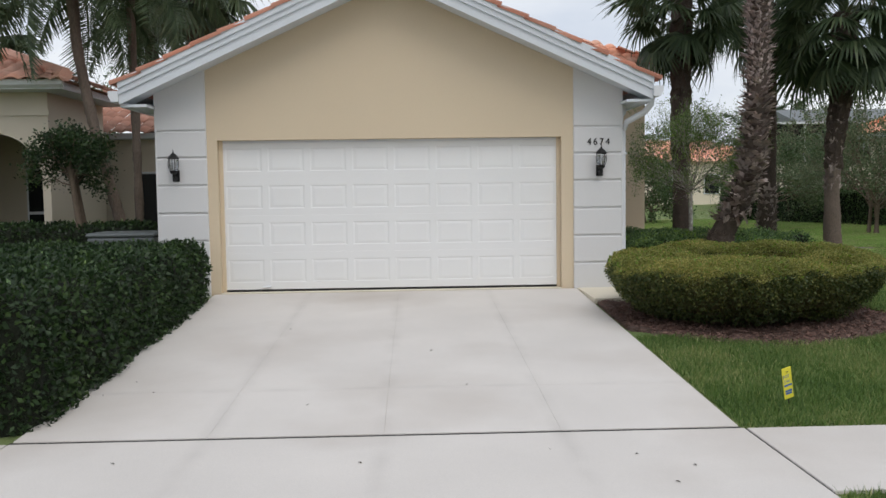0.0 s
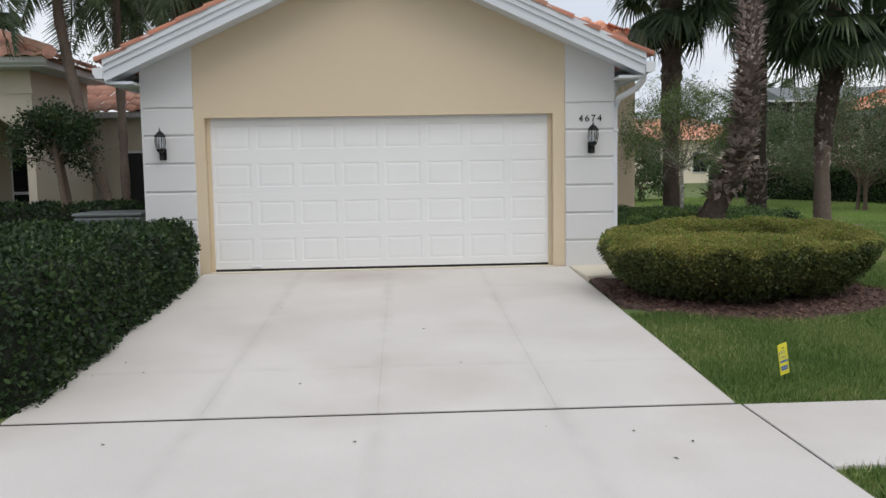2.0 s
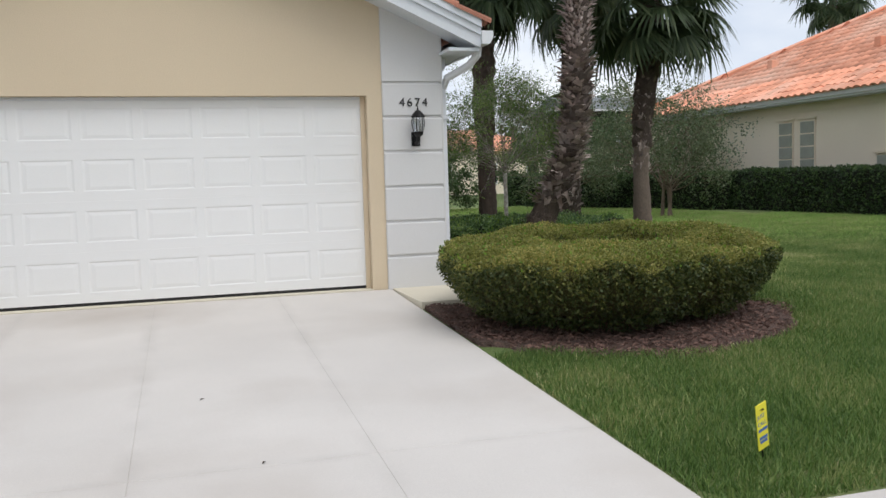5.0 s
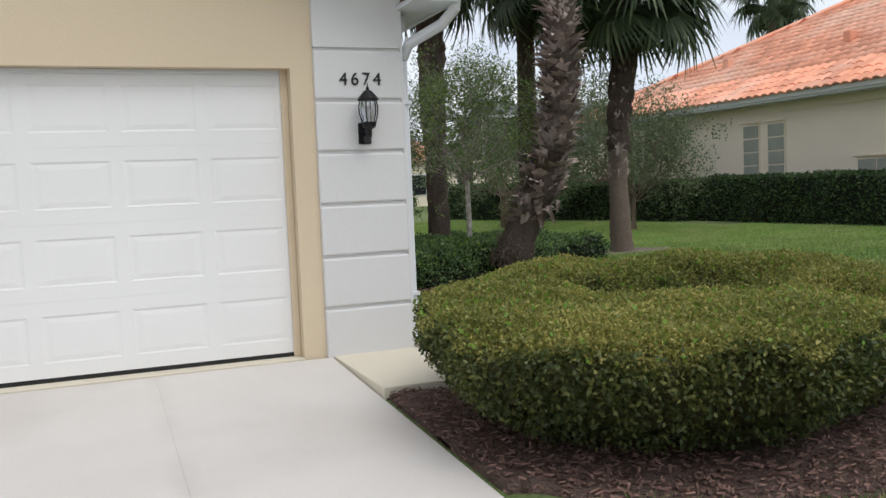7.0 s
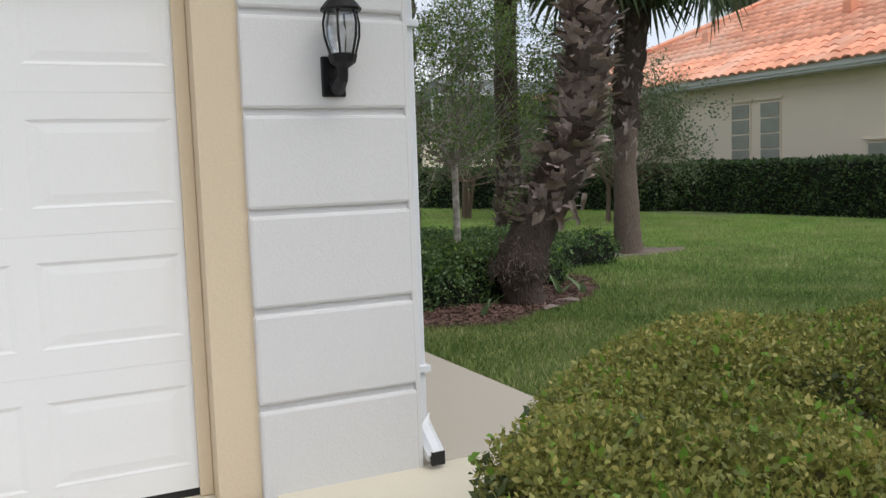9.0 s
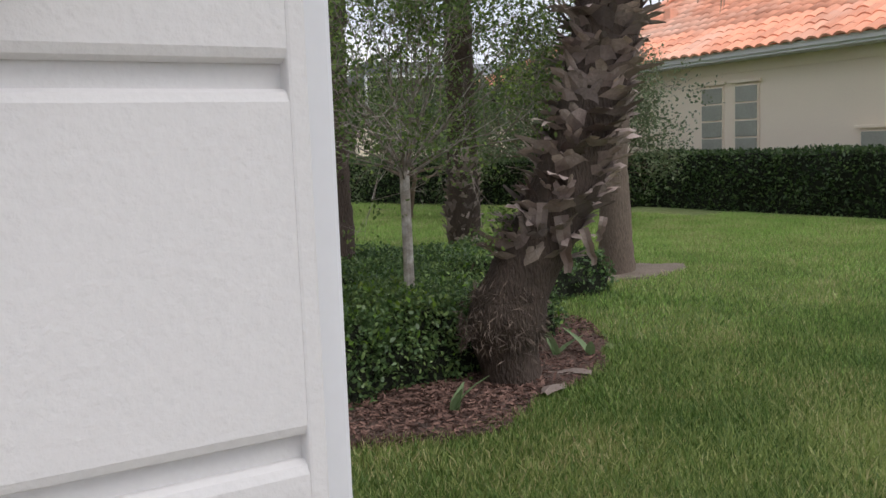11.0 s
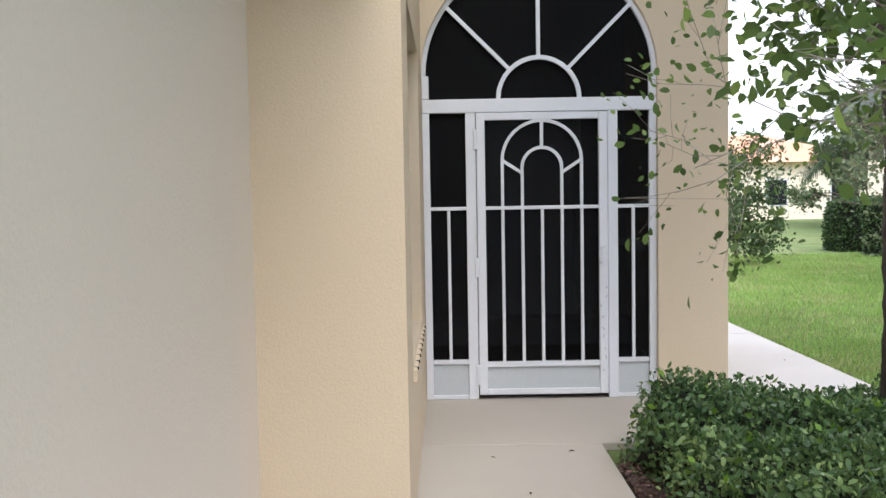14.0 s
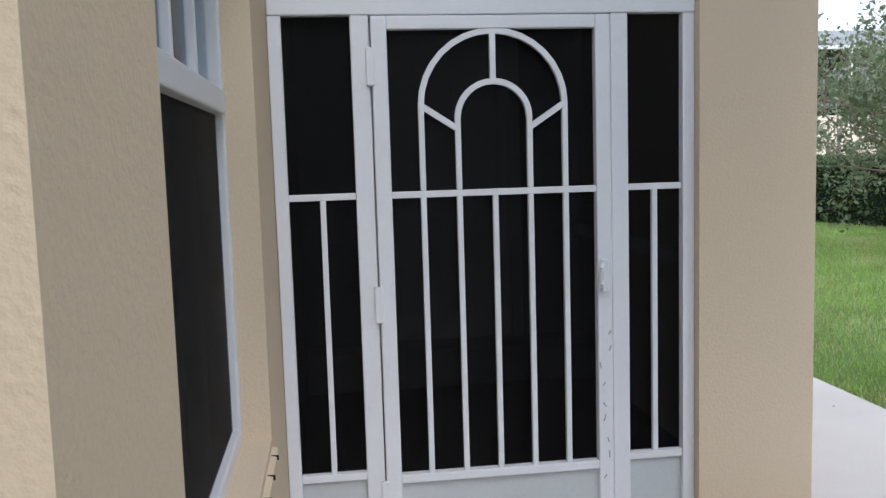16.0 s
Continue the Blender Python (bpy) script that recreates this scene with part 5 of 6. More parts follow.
for x, y, r, s in ((6.24, 15.74, 0.5, 0.30), (6.54, 15.97, 2.3, 0.28)):
    bm = bmesh.new()
    rows = [[bm.verts.new((s * (k / 5 - 0.5), 0.06 * sg * math.sin(math.pi * (0.12 + 0.8 * k / 5)), 0.02 + 0.02 * (sg == 0) + 0.015 * math.sin(k))) for sg in (-1, 0, 1)] for k in range(6)]
    for p, q in zip(rows, rows[1:]):
        for k in range(2):
            bm.faces.new((p[k], p[k + 1], q[k + 1], q[k]))
    bmesh.ops.solidify(bm, geom=bm.faces[:], thickness=0.008)
    o = tagged(part("fallen_sheath", bm, DRY), "pale dry palm sheath lying on the mulch", "palm sheath")
    o.location, o.rotation_euler = (x, y, ground_z(x, y) + 0.02), (0, 0, r)


# ---- broadleaf trees ----
def tree(name, label, base, trunk_h, trunk_r, crown_r, crown_h, leaves, leaf, mat, bark=TWIG, limbs=9, stems=1, droop=0.0, group="", twig_depth=3, category="tree", clear=None):
    """A trunk that forks into limbs and fine twigs, with leaves along the twigs."""
    t = empty(name, label, category, base, group)
    bm, tw = bmesh.new(), bmesh.new()
    tips = []
    def grow(p, d, L, r, depth):
        q = p + d * L * 0.5 + Vector(rs.normal(size=3)) * L * 0.05
        e = p + d * L + Vector(rs.normal(size=3)) * L * 0.08
        if clear and base[0] + e.x < clear:
            e.x = clear - base[0] + rs.uniform(0, 0.55)
        if clear and base[1] + e.y < 15.8:
            e.y = 15.8 - base[1] + rs.uniform(0, 0.45)
        add_tube(bm if depth == 0 and not clear else tw, [p, q, e], [r, r * 0.85, r * 0.65], 6 if depth == 0 else 3, False)
        if depth >= 1:
            tips.append((q, (e - q).normalized(), L))
        tips.append((e, (e - q).normalized(), L))
        if depth < twig_depth:
            for k in range(3):
                nd = (d + Vector(rs.normal(size=3)) * 0.55 + Vector((0, 0, 0.08 - droop))).normalized()
                grow(q.lerp(e, rs.uniform(0.2, 1)), nd, L * rs.uniform(0.5, 0.75), r * (0.6 if clear else 0.5), depth + 1)
    for s in range(stems):
        off = Vector((0, 0, 0)) if stems == 1 else Vector((rs.uniform(-0.2, 0.2), rs.uniform(-0.2, 0.2), 0))
        lean = Vector((rs.uniform(-0.25, 0.25), rs.uniform(-0.25, 0.25), 1)).normalized() if stems > 1 else Vector((0, 0, 1))
        topp = off + lean * trunk_h
        add_tube(bm, [off, off + lean * trunk_h * 0.5 + Vector((0.01, 0.01, 0)), topp], [trunk_r * 1.2, trunk_r, trunk_r * 0.9], 10)
        for k in range(limbs):
            a = 2 * math.pi * k / limbs + rs.uniform(-0.3, 0.3)
            el = rs.uniform(0.3 if clear else 0.12, 1.3)
            d = Vector((math.cos(a) * math.cos(el), math.sin(a) * math.cos(el), math.sin(el)))
            reach = 1 / math.sqrt((math.cos(el) / crown_r) ** 2 + (math.sin(el) / crown_h) ** 2)
            grow(topp - lean * rs.uniform(0, 0.06 if clear else 0.18) * trunk_h, d, reach * 0.52, trunk_r * (0.18 if clear else 0.3), 0)
    part("trunk", bm, bark, t)
    part("twig_mass", tw, TWIG if bark is BARKP else STEM if bark is TWIG else bark, t)["kind"] = "stuff"
    pos = np.array([p[:] for p, d, L in tips])
    dr = np.array([d[:] for p, d, L in tips])
    ln = np.array([L for p, d, L in tips])[:, None]
    w = rs.rand(len(pos)) ** (3 if clear else 1) + 1e-6
    pick = rs.choice(len(pos), leaves, p=w / w.sum())
    pts = pos[pick] + rs.normal(size=(leaves, 3)) * (0.04 if clear else 0.07) * crown_r ** 0.5 - dr[pick] * ln[pick] * rs.rand(leaves, 1) * 0.4
    if clear:
        ok = (pts[:, 0] + base[0] > clear - 0.05) & (pts[:, 1] + base[1] > 15.75)
        pts, pick = pts[ok], pick[ok]
    leaf_cloud("crown", pts, dr[pick], leaf, mat, t, 0.9, 0.6, "", clear is not None)["kind"] = "stuff"
    return t


tree("young_tree", "young standard tree with a mottled trunk and twiggy crown", (5.82, 16.78, 0.52), 1.42, 0.036, 1.4, 1.75, 21000, 0.03, TREEL, BARKP, limbs=32, twig_depth=4, clear=4.68)
tree("small_tree", "multi-stemmed grey-green tree by the hedge", (13.7, 24.6, 0.5), 0.9, 0.05, 2.2, 3.7, 11000, 0.075, GREYL, STEM, 6, 4, twig_depth=3, group="small trees by the hedge")
tree("small_tree", "sparse grey-green tree in front of the hedge", (12.2, 28.8, 0.5), 1.1, 0.05, 2.3, 3.3, 8000, 0.085, GREYL, STEM, 5, 4, twig_depth=2, group="small trees by the hedge")
tree("small_tree", "leafy green shrub-like tree beyond the lawn", (9.5, 34.0, 0.5), 0.6, 0.06, 1.7, 3.7, 13000, 0.1, FAR, STEM, 7, 4, twig_depth=3, group="small trees by the hedge")
tree("small_tree", "leafy green tree near the neighbour's house", (16.3, 30.8, 0.5), 1.4, 0.07, 2.8, 4.2, 13000, 0.1, FAR, STEM, 7, 3, twig_depth=3, group="small trees by the hedge")
tree("small_tree", "grey-green tree beside the bending hedge", (15.6, 33.6, 0.5), 1.2, 0.06, 1.7, 4.4, 9000, 0.09, GREYL, STEM, 6, 3, twig_depth=3, group="small trees by the hedge")
tree("topiary_tree", "small rounded garden tree in front of the neighbour's house", (-4.98, 14.75, 0.5), 2.0, 0.05, 0.85, 0.8, 9000, 0.055, HEDGE, STEM, 12, 2, twig_depth=2)
tree("small_tree", "sparse leaning tree with few leaves behind the hedge", (17.3, 39.6, 0.5), 1.6, 0.07, 2.0, 4.6, 1100, 0.06, GREYL, TWIG, 6, 3, twig_depth=3, group="small trees by the hedge")
palm("palm_tree", "small far palm beyond the back lawn", [(21.2, 52, 0.4), (21.2, 52, 2.5), (21.3, 52, 4.4)], [0.16, 0.13, 0.13], BARK, 22, 1.3, FEATHERS, group="far palms")
palm("palm_tree", "small far palm beyond the back lawn", [(24.2, 54, 0.4), (24.2, 54, 2.5), (24.0, 54, 5.0)], [0.16, 0.13, 0.13], BARK, 22, 1.3, FEATHERS, group="far palms")
far = ((3.0, 55, 2.6, 5.5), (7.5, 50, 2.6, 5), (12, 58, 3.2, 6.0), (23, 57, 2.6, 4.5), (28, 48, 3.4, 6.2), (35, 30, 3.5, 5.5), (38, 20, 3.5, 6), (-14, 40, 3.5, 7), (-22, 34, 3.5, 7), (-30, 26, 3.4, 6))
for k, (x, y, r, h) in enumerate(far):
    tree("tree", "far leafy green tree behind the lawn" if k % 2 else "far grey-green tree behind the lawn", (x, y, 0.5), 1.5, 0.12, r, h, 6000, 0.17, FAR if k % 2 else GREYL, STEM, 7, 2, twig_depth=2, group="far trees")


def backdrop_wood():
    """A belt of far woods that closes the view."""
    pts, nr = [], []
    for k in range(9000):
        a = rs.uniform(0, 2 * math.pi)
        r = rs.uniform(85, 105)
        hh = 5.5 + 2.5 * math.sin(a * 13) + 1.5 * math.sin(a * 31 + 1)
        pts.append((r * math.cos(a), 15 + r * math.sin(a), 0.5 + rs.rand() ** 0.7 * hh))
        nr.append((-math.cos(a), -math.sin(a), 0.5))
    t = leaf_cloud("far_woods", np.array(pts), np.array(nr), 2.2, FAR, None, 0.9, 0.8)
    tagged(t, "belt of far green woods round the houses", "woods", kind="stuff")


backdrop_wood()

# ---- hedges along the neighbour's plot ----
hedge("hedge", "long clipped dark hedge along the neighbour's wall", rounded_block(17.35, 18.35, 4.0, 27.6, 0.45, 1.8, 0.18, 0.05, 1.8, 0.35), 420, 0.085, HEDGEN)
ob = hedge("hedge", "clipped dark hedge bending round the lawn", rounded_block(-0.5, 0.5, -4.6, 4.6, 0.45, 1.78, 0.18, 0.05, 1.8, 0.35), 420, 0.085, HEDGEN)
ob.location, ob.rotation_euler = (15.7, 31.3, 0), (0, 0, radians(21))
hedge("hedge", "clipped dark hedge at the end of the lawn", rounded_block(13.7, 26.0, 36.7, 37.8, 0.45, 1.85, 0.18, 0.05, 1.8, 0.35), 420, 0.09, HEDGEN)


# ---- neighbouring houses ----
def neighbour_right():
    t = empty("house", "beige stucco house with an orange clay tile hip roof", "house", (22, 22, 0.5))
    def put(nm, bm, mt, lb=""):
        o = part(nm, bm, mt, t, lb)
        o.location = -t.location
        return o
    wx = 18.64
    put("wall", box(wx, 31, 10, 34.4, 0.4, 3.75), NEIGH)
    put("wall_band", box(wx - 0.03, wx, 9.97, 34.43, 3.5, 3.75, 0.005), NEIGH)
    put("soffit", box(18.06, 31.6, 9.4, 35.0, 3.74, 3.80), TRIMW)
    put("gutter", prism([(18.0, 3.80), (18.10, 3.76), (18.10, 3.92), (17.98, 3.92)], "y", 9.4, 35.0), WHITE, "white gutter along the eave")
    bm = bmesh.new()
    e, s = 3.9, 0.5
    b = [bm.verts.new(p) for p in ((18.0, 9.4, e), (31.6, 9.4, e), (31.6, 35.0, e), (18.0, 35.0, e))]
    r = [bm.verts.new((24.8, y, e + 6.8 * s)) for y in (16.2, 28.2)]
    for q in ((b[0], b[1], r[0]), (b[1], b[2], r[1], r[0]), (b[2], b[3], r[1]), (b[3], b[0], r[0], r[1]), (b[3], b[2], b[1], b[0])):
        bm.faces.new(q)
    put("roof_deck", bm, TILE)
    n = math.sqrt(1 + s * s)
    tile_field("r", (17.95, 35.0, e + 0.0), (0, -1, 0), (1 / n, 0, s / n), 85, 19, 0.30, 0.42, TILE, t, lambda p: p[1] < 35.0 - (p[0] - 17.95) * 0.99 and p[1] > 9.4 + (p[0] - 17.95), 300)
    tile_field("r", (31.6, 35.05, e + 0.0), (-1, 0, 0), (0, -1 / n, s / n), 46, 19, 0.30, 0.42, TILE, t, lambda p: p[0] > 18.0 + (35.0 - p[1]) and p[0] < 31.6 - (35.0 - p[1]))
    put("hip_cap", tube([(17.95, 35.05, e + 0.1), (24.8, 28.2, e + 6.8 * s + 0.1)], 0.13, 8), TILE)
    put("ridge_cap", tube([(24.8, 28.2, e + 6.8 * s + 0.1), (24.8, 16.2, e + 6.8 * s + 0.1)], 0.13, 8), TILE)
    for y, z in ((24.6, 5.35), (21.6, 5.35), (29.5, 5.3)):
        x = 18.0 + (z - e) / s
        put("roof_vent", box(x - 0.15, x + 0.15, y - 0.13, y + 0.13, z + 0.02, z + 0.34, 0.03), TILE, "small tiled roof vent")
    for y0, y1, z0, z1, nx, nz in ((25.68, 26.3, 0.95, 3.22, 1, 6), (24.7, 25.32, 0.95, 3.22, 1, 6), (20.0, 22.25, 1.78, 2.12, 4, 1)):
        w = part("window", box(wx - 0.035, wx - 0.004, y0 - 0.02, y1 + 0.02, z0 - 0.03, z1 + 0.03, 0.01), NEIGH, t, "narrow window with glass blocks")
        w.location = -t.location
        gw, gh = (y1 - y0) / nx, (z1 - z0) / nz
        for i in range(nx):
            for j in range(nz):
                part("pane", box(wx - 0.06, wx - 0.036, y0 + i * gw + 0.02, y0 + (i + 1) * gw - 0.02, z0 + j * gh + 0.02, z0 + (j + 1) * gh - 0.02, 0.006), PANEL, w)
        part("head_ledge", box(wx - 0.10, wx - 0.036, y0 - 0.1, y1 + 0.1, z1 + 0.05, z1 + 0.11, 0.008), NEIGH, w)


PANEL = material("greenish glass block", (0.34, 0.35, 0.30), 0.25, 0.15, 3, 30, 0.1)
DARKW = material("dark window glass", (0.02, 0.022, 0.025), 0.08, 0.1, 3, 30, 0.0)
neighbour_right()


def neighbour_left():
    t = empty("house", "grey-beige stucco house with an arched entry and clay tile roof", "house", (-9, 18, 0.5))
    def put(nm, bm, mt, lb=""):
        o = part(nm, bm, mt, t, lb)
        o.location = -t.location
        return o
    ax, ar, az, y = -7.05, 0.86, 2.28, 16.0
    poly = [(ax + ar, 0.4), (-6.05, 0.4), (-6.05, 3.9), (-16, 3.9), (-16, 0.4), (ax - ar, 0.4), (ax - ar, az)] + [(ax - ar * math.cos(math.pi * k / 16), az + ar * math.sin(math.pi * k / 16)) for k in range(1, 17)]
    put("front_wall", prism(poly, "y", y, y + 0.25), NEIGHL)
    put("side_wall", box(-6.3, -6.05, y + 0.25, 18.8, 0.4, 3.9), NEIGHL)
    put("rear_wall", box(-16, -4.3, 19.5, 28, 0.4, 3.3), NEIGHL)
    put("porch_back", box(-16, -6.3, 18.6, 18.8, 0.4, 3.9), NEIGHL)
    put("wall_band", box(-16, -6.02, y - 0.03, y, 3.45, 3.55), NEIGHL)
    w = put("window", box(-7.6, -6.75, 18.55, 18.598, 0.7, 2.6, 0.01), WHITE, "dark window inside the arched entry")
    for j in (0, 1):
        part("pane", box(-7.55, -6.8, 18.53, 18.549, 0.76 + 0.92 * j, 1.62 + 0.92 * j), DARKW, w)
    w = put("window", box(-5.55, -4.95, 19.45, 19.498, 0.9, 2.5, 0.01), WHITE, "white framed window of the rear wing")
    part("pane", box(-5.5, -5.0, 19.43, 19.449, 0.95, 2.45), DARKW, w)
    e, s = 4.0, 0.36
    n = math.sqrt(1 + s * s)
    put("eave", box(-16.5, -5.6, 15.5, 18.95, 3.86, 3.99, 0.01), TRIMW)
    put("gutter", prism([(15.42, 3.93), (15.5, 3.88), (15.5, 4.02), (15.40, 4.02)], "x", -16.5, -5.55), WHITE)
    bm = bmesh.new()
    b = [bm.verts.new(p) for p in ((-16.5, 15.4, e), (-5.5, 15.4, e), (-5.5, 19, e), (-16.5, 19, e))]
    r = [bm.verts.new((x, 17.2, e + 1.8 * s)) for x in (-14.7, -7.3)]
    for q in ((b[0], b[1], r[1], r[0]), (b[1], b[2], r[1]), (b[2], b[3], r[0], r[1]), (b[3], b[0], r[0]), (b[3], b[2], b[1], b[0])):
        bm.faces.new(q)
    put("roof_deck", bm, TILEL)
    tile_field("r", (-16.5, 15.35, e), (1, 0, 0), (0, 1 / n, s / n), 42, 5, 0.27, 0.40, TILEL, t, lambda p: p[0] < -5.5 - (p[1] - 15.4) and p[0] > -12 and p[1] < 17.2, 0)
    tile_field("r", (-5.45, 15.4, e), (0, 1, 0), (-1 / n, 0, s / n), 14, 5, 0.27, 0.40, TILEL, t, lambda p: p[1] > 15.4 - (p[0] + 5.5) and p[1] < 19 + (p[0] + 5.5), 0)
    put("hip_cap", tube([(-5.45, 15.35, e + 0.08), (-7.3, 17.2, e + 1.8 * s + 0.08)], 0.12, 8), TILEL)
    put("rear_eave", box(-16, -3.8, 19.1, 28.4, 3.2, 3.32, 0.01), TRIMW)
    tile_field("r", (-16, 19.0, 3.31), (1, 0, 0), (0, 1 / n, s / n), 45, 9, 0.27, 0.40, TILEL, t, lambda p: p[0] < -3.8 - (p[1] - 19.0) and p[0] > -9)
    tile_field("r", (-3.75, 19.0, 3.31), (0, 1, 0), (-1 / n, 0, s / n), 32, 9, 0.27, 0.40, TILEL, t, lambda p: p[1] > 19.0 - (p[0] + 3.8))


neighbour_left()


def far_house(x, y, w, d, h, label):
    t = empty("house", label, "house", (x, y, 0.5), "far houses")
    part("wall", box(-w / 2, w / 2, -d / 2, d / 2, -0.1, h), NEIGH, t)
    bm = bmesh.new()
    b = [bm.verts.new(p) for p in ((-w / 2 - 0.5, -d / 2 - 0.5, h), (w / 2 + 0.5, -d / 2 - 0.5, h), (w / 2 + 0.5, d / 2 + 0.5, h), (-w / 2 - 0.5, d / 2 + 0.5, h))]
    r = [bm.verts.new(p) for p in ((-w / 2 + d / 2, 0, h + d * 0.2), (w / 2 - d / 2, 0, h + d * 0.2))]
    for q in ((b[0], b[1], r[1], r[0]), (b[1], b[2], r[1]), (b[2], b[3], r[0], r[1]), (b[3], b[0], r[0]), (b[3], b[2], b[1], b[0])):
        bm.faces.new(q)
    part("roof", bm, TILE, t, "orange tiled hip roof")
    for k in range(4):
        xx = -w / 2 + w * (k + 0.5) / 4
        o = part("window", box(xx - 0.6, xx + 0.6, -d / 2 - 0.04, -d / 2 - 0.004, 0.8, 2.3, 0.01), WHITE, t)
        part("pane", box(xx - 0.52, xx + 0.52, -d / 2 - 0.06, -d / 2 - 0.042, 0.88, 2.22), DARKW, o)


far_house(20.5, 68, 14, 9, 3.2, "far beige house with an orange tiled roof")
far_house(4, 72, 13, 9, 3.2, "far beige house behind the lawn")
far_house(-26, 40, 16, 12, 3.3, "far beige house behind palms")
far_house(-8, -22, 18, 10, 3.3, "beige house across the road")
far_house(14, -22, 18, 10, 3.3, "beige house across the road with an orange roof")


def pool_cage():
    t = empty("pool_enclosure", "screened pool enclosure with a white frame behind a low wall", "pool enclosure", (23, 45, 0.5))
    def put(nm, bm, mt, lb=""):
        part(nm, bm, mt, t, lb).location = -t.location
    put("low_wall", box(17.5, 34, 43, 43.2, 0.4, 3.0), NEIGH, "low beige wall")
    for k in range(9):
        x = 18 + 1.9 * k
        put("post", box(x - 0.04, x + 0.04, 43.02, 43.12, 3.0, 5.0), WHITE)
    put("beam", box(18, 33.5, 43.0, 43.1, 4.96, 5.06), WHITE)
    put("screen", box(18, 33.5, 43.13, 43.15, 3.0, 5.0), SCREEN, "dark insect screen")
    put("roof_screen", prism([(43.1, 5.06), (46, 5.9), (50, 5.06)], "x", 19.5, 33.5), GREYM, "grey screened roof")


pool_cage()

# ---- fittings on the garage front ----
def lantern(x, z):
    """A black wall lantern: plate, curved arm, cage with glass, cap and finial."""
    t = empty("wall_lantern", "black metal wall lantern with a clear glass cage", "wall lamp", (x, 12.445, z), "wall lanterns on the garage")
    part("back_plate", box(-0.05, 0.05, -0.014, 0.002, -0.02, 0.14, 0.006), BLACK, t)
    part("arm", tube([(0, -0.01, 0.04), (0.0, -0.06, 0.01), (0, -0.12, 0.04), (0, -0.13, 0.10)], [0.026, 0.03, 0.022, 0.02], 8), BLACK, t)
    part("scroll", tube([(0, -0.01, 0.10), (0, -0.05, 0.14), (0, -0.09, 0.10), (0, -0.06, 0.06)], 0.012, 6), BLACK, t)
    part("base_cup", lathe([(0.012, 0.075), (0.05, 0.10), (0.058, 0.13), (0.05, 0.135)], 12, 0, -0.13), BLACK, t)
    part("glass", lathe([(0.042, 0.137), (0.062, 0.2), (0.066, 0.25), (0.056, 0.298)], 14, 0, -0.13), LAMPG, t, "clear glass globe")
    for k in range(6):
        a = 2 * math.pi * k / 6
        c, s = math.cos(a), math.sin(a)
        part("cage_bar", tube([(0.052 * c, -0.13 + 0.052 * s, 0.132), (0.071 * c, -0.13 + 0.071 * s, 0.2), (0.074 * c, -0.13 + 0.074 * s, 0.25), (0.062 * c, -0.13 + 0.062 * s, 0.30)], 0.005, 5), BLACK, t)
    part("bulb", lathe([(0.008, 0.14), (0.012, 0.18), (0.018, 0.22), (0.004, 0.26)], 8, 0, -0.13), WHITE, t, "white candle bulb")
    part("cap", lathe([(0.078, 0.296), (0.082, 0.305), (0.062, 0.33), (0.034, 0.36), (0.02, 0.372)], 14, 0, -0.13), BLACK, t)
    part("finial", lathe([(0.006, 0.37), (0.014, 0.385), (0.006, 0.398), (0.004, 0.425)], 8, 0, -0.13), BLACK, t)
    return t


lan = lantern(3.12, 2.215)
copy_thing(lan, pose(-2.86, 12.445, 2.215))


def text_mesh(body, size, extrude, mat):
    cu = bpy.data.curves.new("text", "FONT")
    cu.body, cu.size, cu.extrude = body, size, extrude
    o = new("text_curve", cu)
    me = bpy.data.meshes.new_from_object(o.evaluated_get(bpy.context.evaluated_depsgraph_get()))
    bpy.data.objects.remove(o)
    me.materials.clear()
    me.materials.append(mat)
    return me


def house_number():
    t = empty("house_number", "black metal house number on the white stucco corner", "house number", (2.94, 12.44, 2.64))
    for k, ch in enumerate("4674"):
        me = text_mesh(ch, 0.135, 0.004, BLACK)
        d = new("digit", me)
        d.parent = t
        d.location, d.rotation_euler = (0.088 * k, -0.002, 0), (radians(90), 0, 0)


house_number()


def yard_sign():
    t = empty("yard_sign", "small yellow sign on a thin stake in the lawn", "sign", (3.37, 6.6, 0.30))
    part("stake", tube([(0.0, 0, -0.05), (-0.028, 0, 0.16)], 0.004, 6), BLACK, t)
    p = part("plate", box(-0.045, 0.045, -0.003, 0.003, 0.10, 0.35, 0.002), YELLOW, t, "yellow plastic plate")
    p.rotation_euler = (0.05, -0.2, 0.35)
    for word, z in (("JUST", 0.272), ("CALL", 0.232)):
        me = text_mesh(word, 0.031, 0.0006, BLUE)
        o = new("printed_word", me)
        o.parent = p
        o.location, o.rotation_euler = (-0.04, -0.0035, z), (radians(90), 0, 0)
    for z, w in ((0.20, 0.038), (0.155, 0.034), (0.135, 0.03)):
        part("print_bar", box(-w, w, -0.0045, -0.0032, z, z + 0.016), BLUE, p, "dark blue line of print")
    part("print_mark", lathe([(0.012, 0.318), (0.012, 0.319)], 10, 0, -0.004), BLACK, p, "small dark mark")


yard_sign()


def ac_unit():
    t = empty("air_conditioner", "grey outdoor air conditioner behind the hedge", "air conditioner", (-3.95, 13.7, 0.55))
    part("body", box(-0.5, 0.5, -0.42, 0.42, 0, 0.83, 0.03), GREYM, t)
    part("top_rim", box(-0.52, 0.52, -0.44, 0.44, 0.832, 0.895, 0.03), GREYM, t, "grey plastic top rim")
    for k in range(12):
        part("grille_slat", box(-0.47 + 0.08 * k, -0.43 + 0.08 * k, -0.435, -0.422, 0.08, 0.8), GREYM, t)


ac_unit()


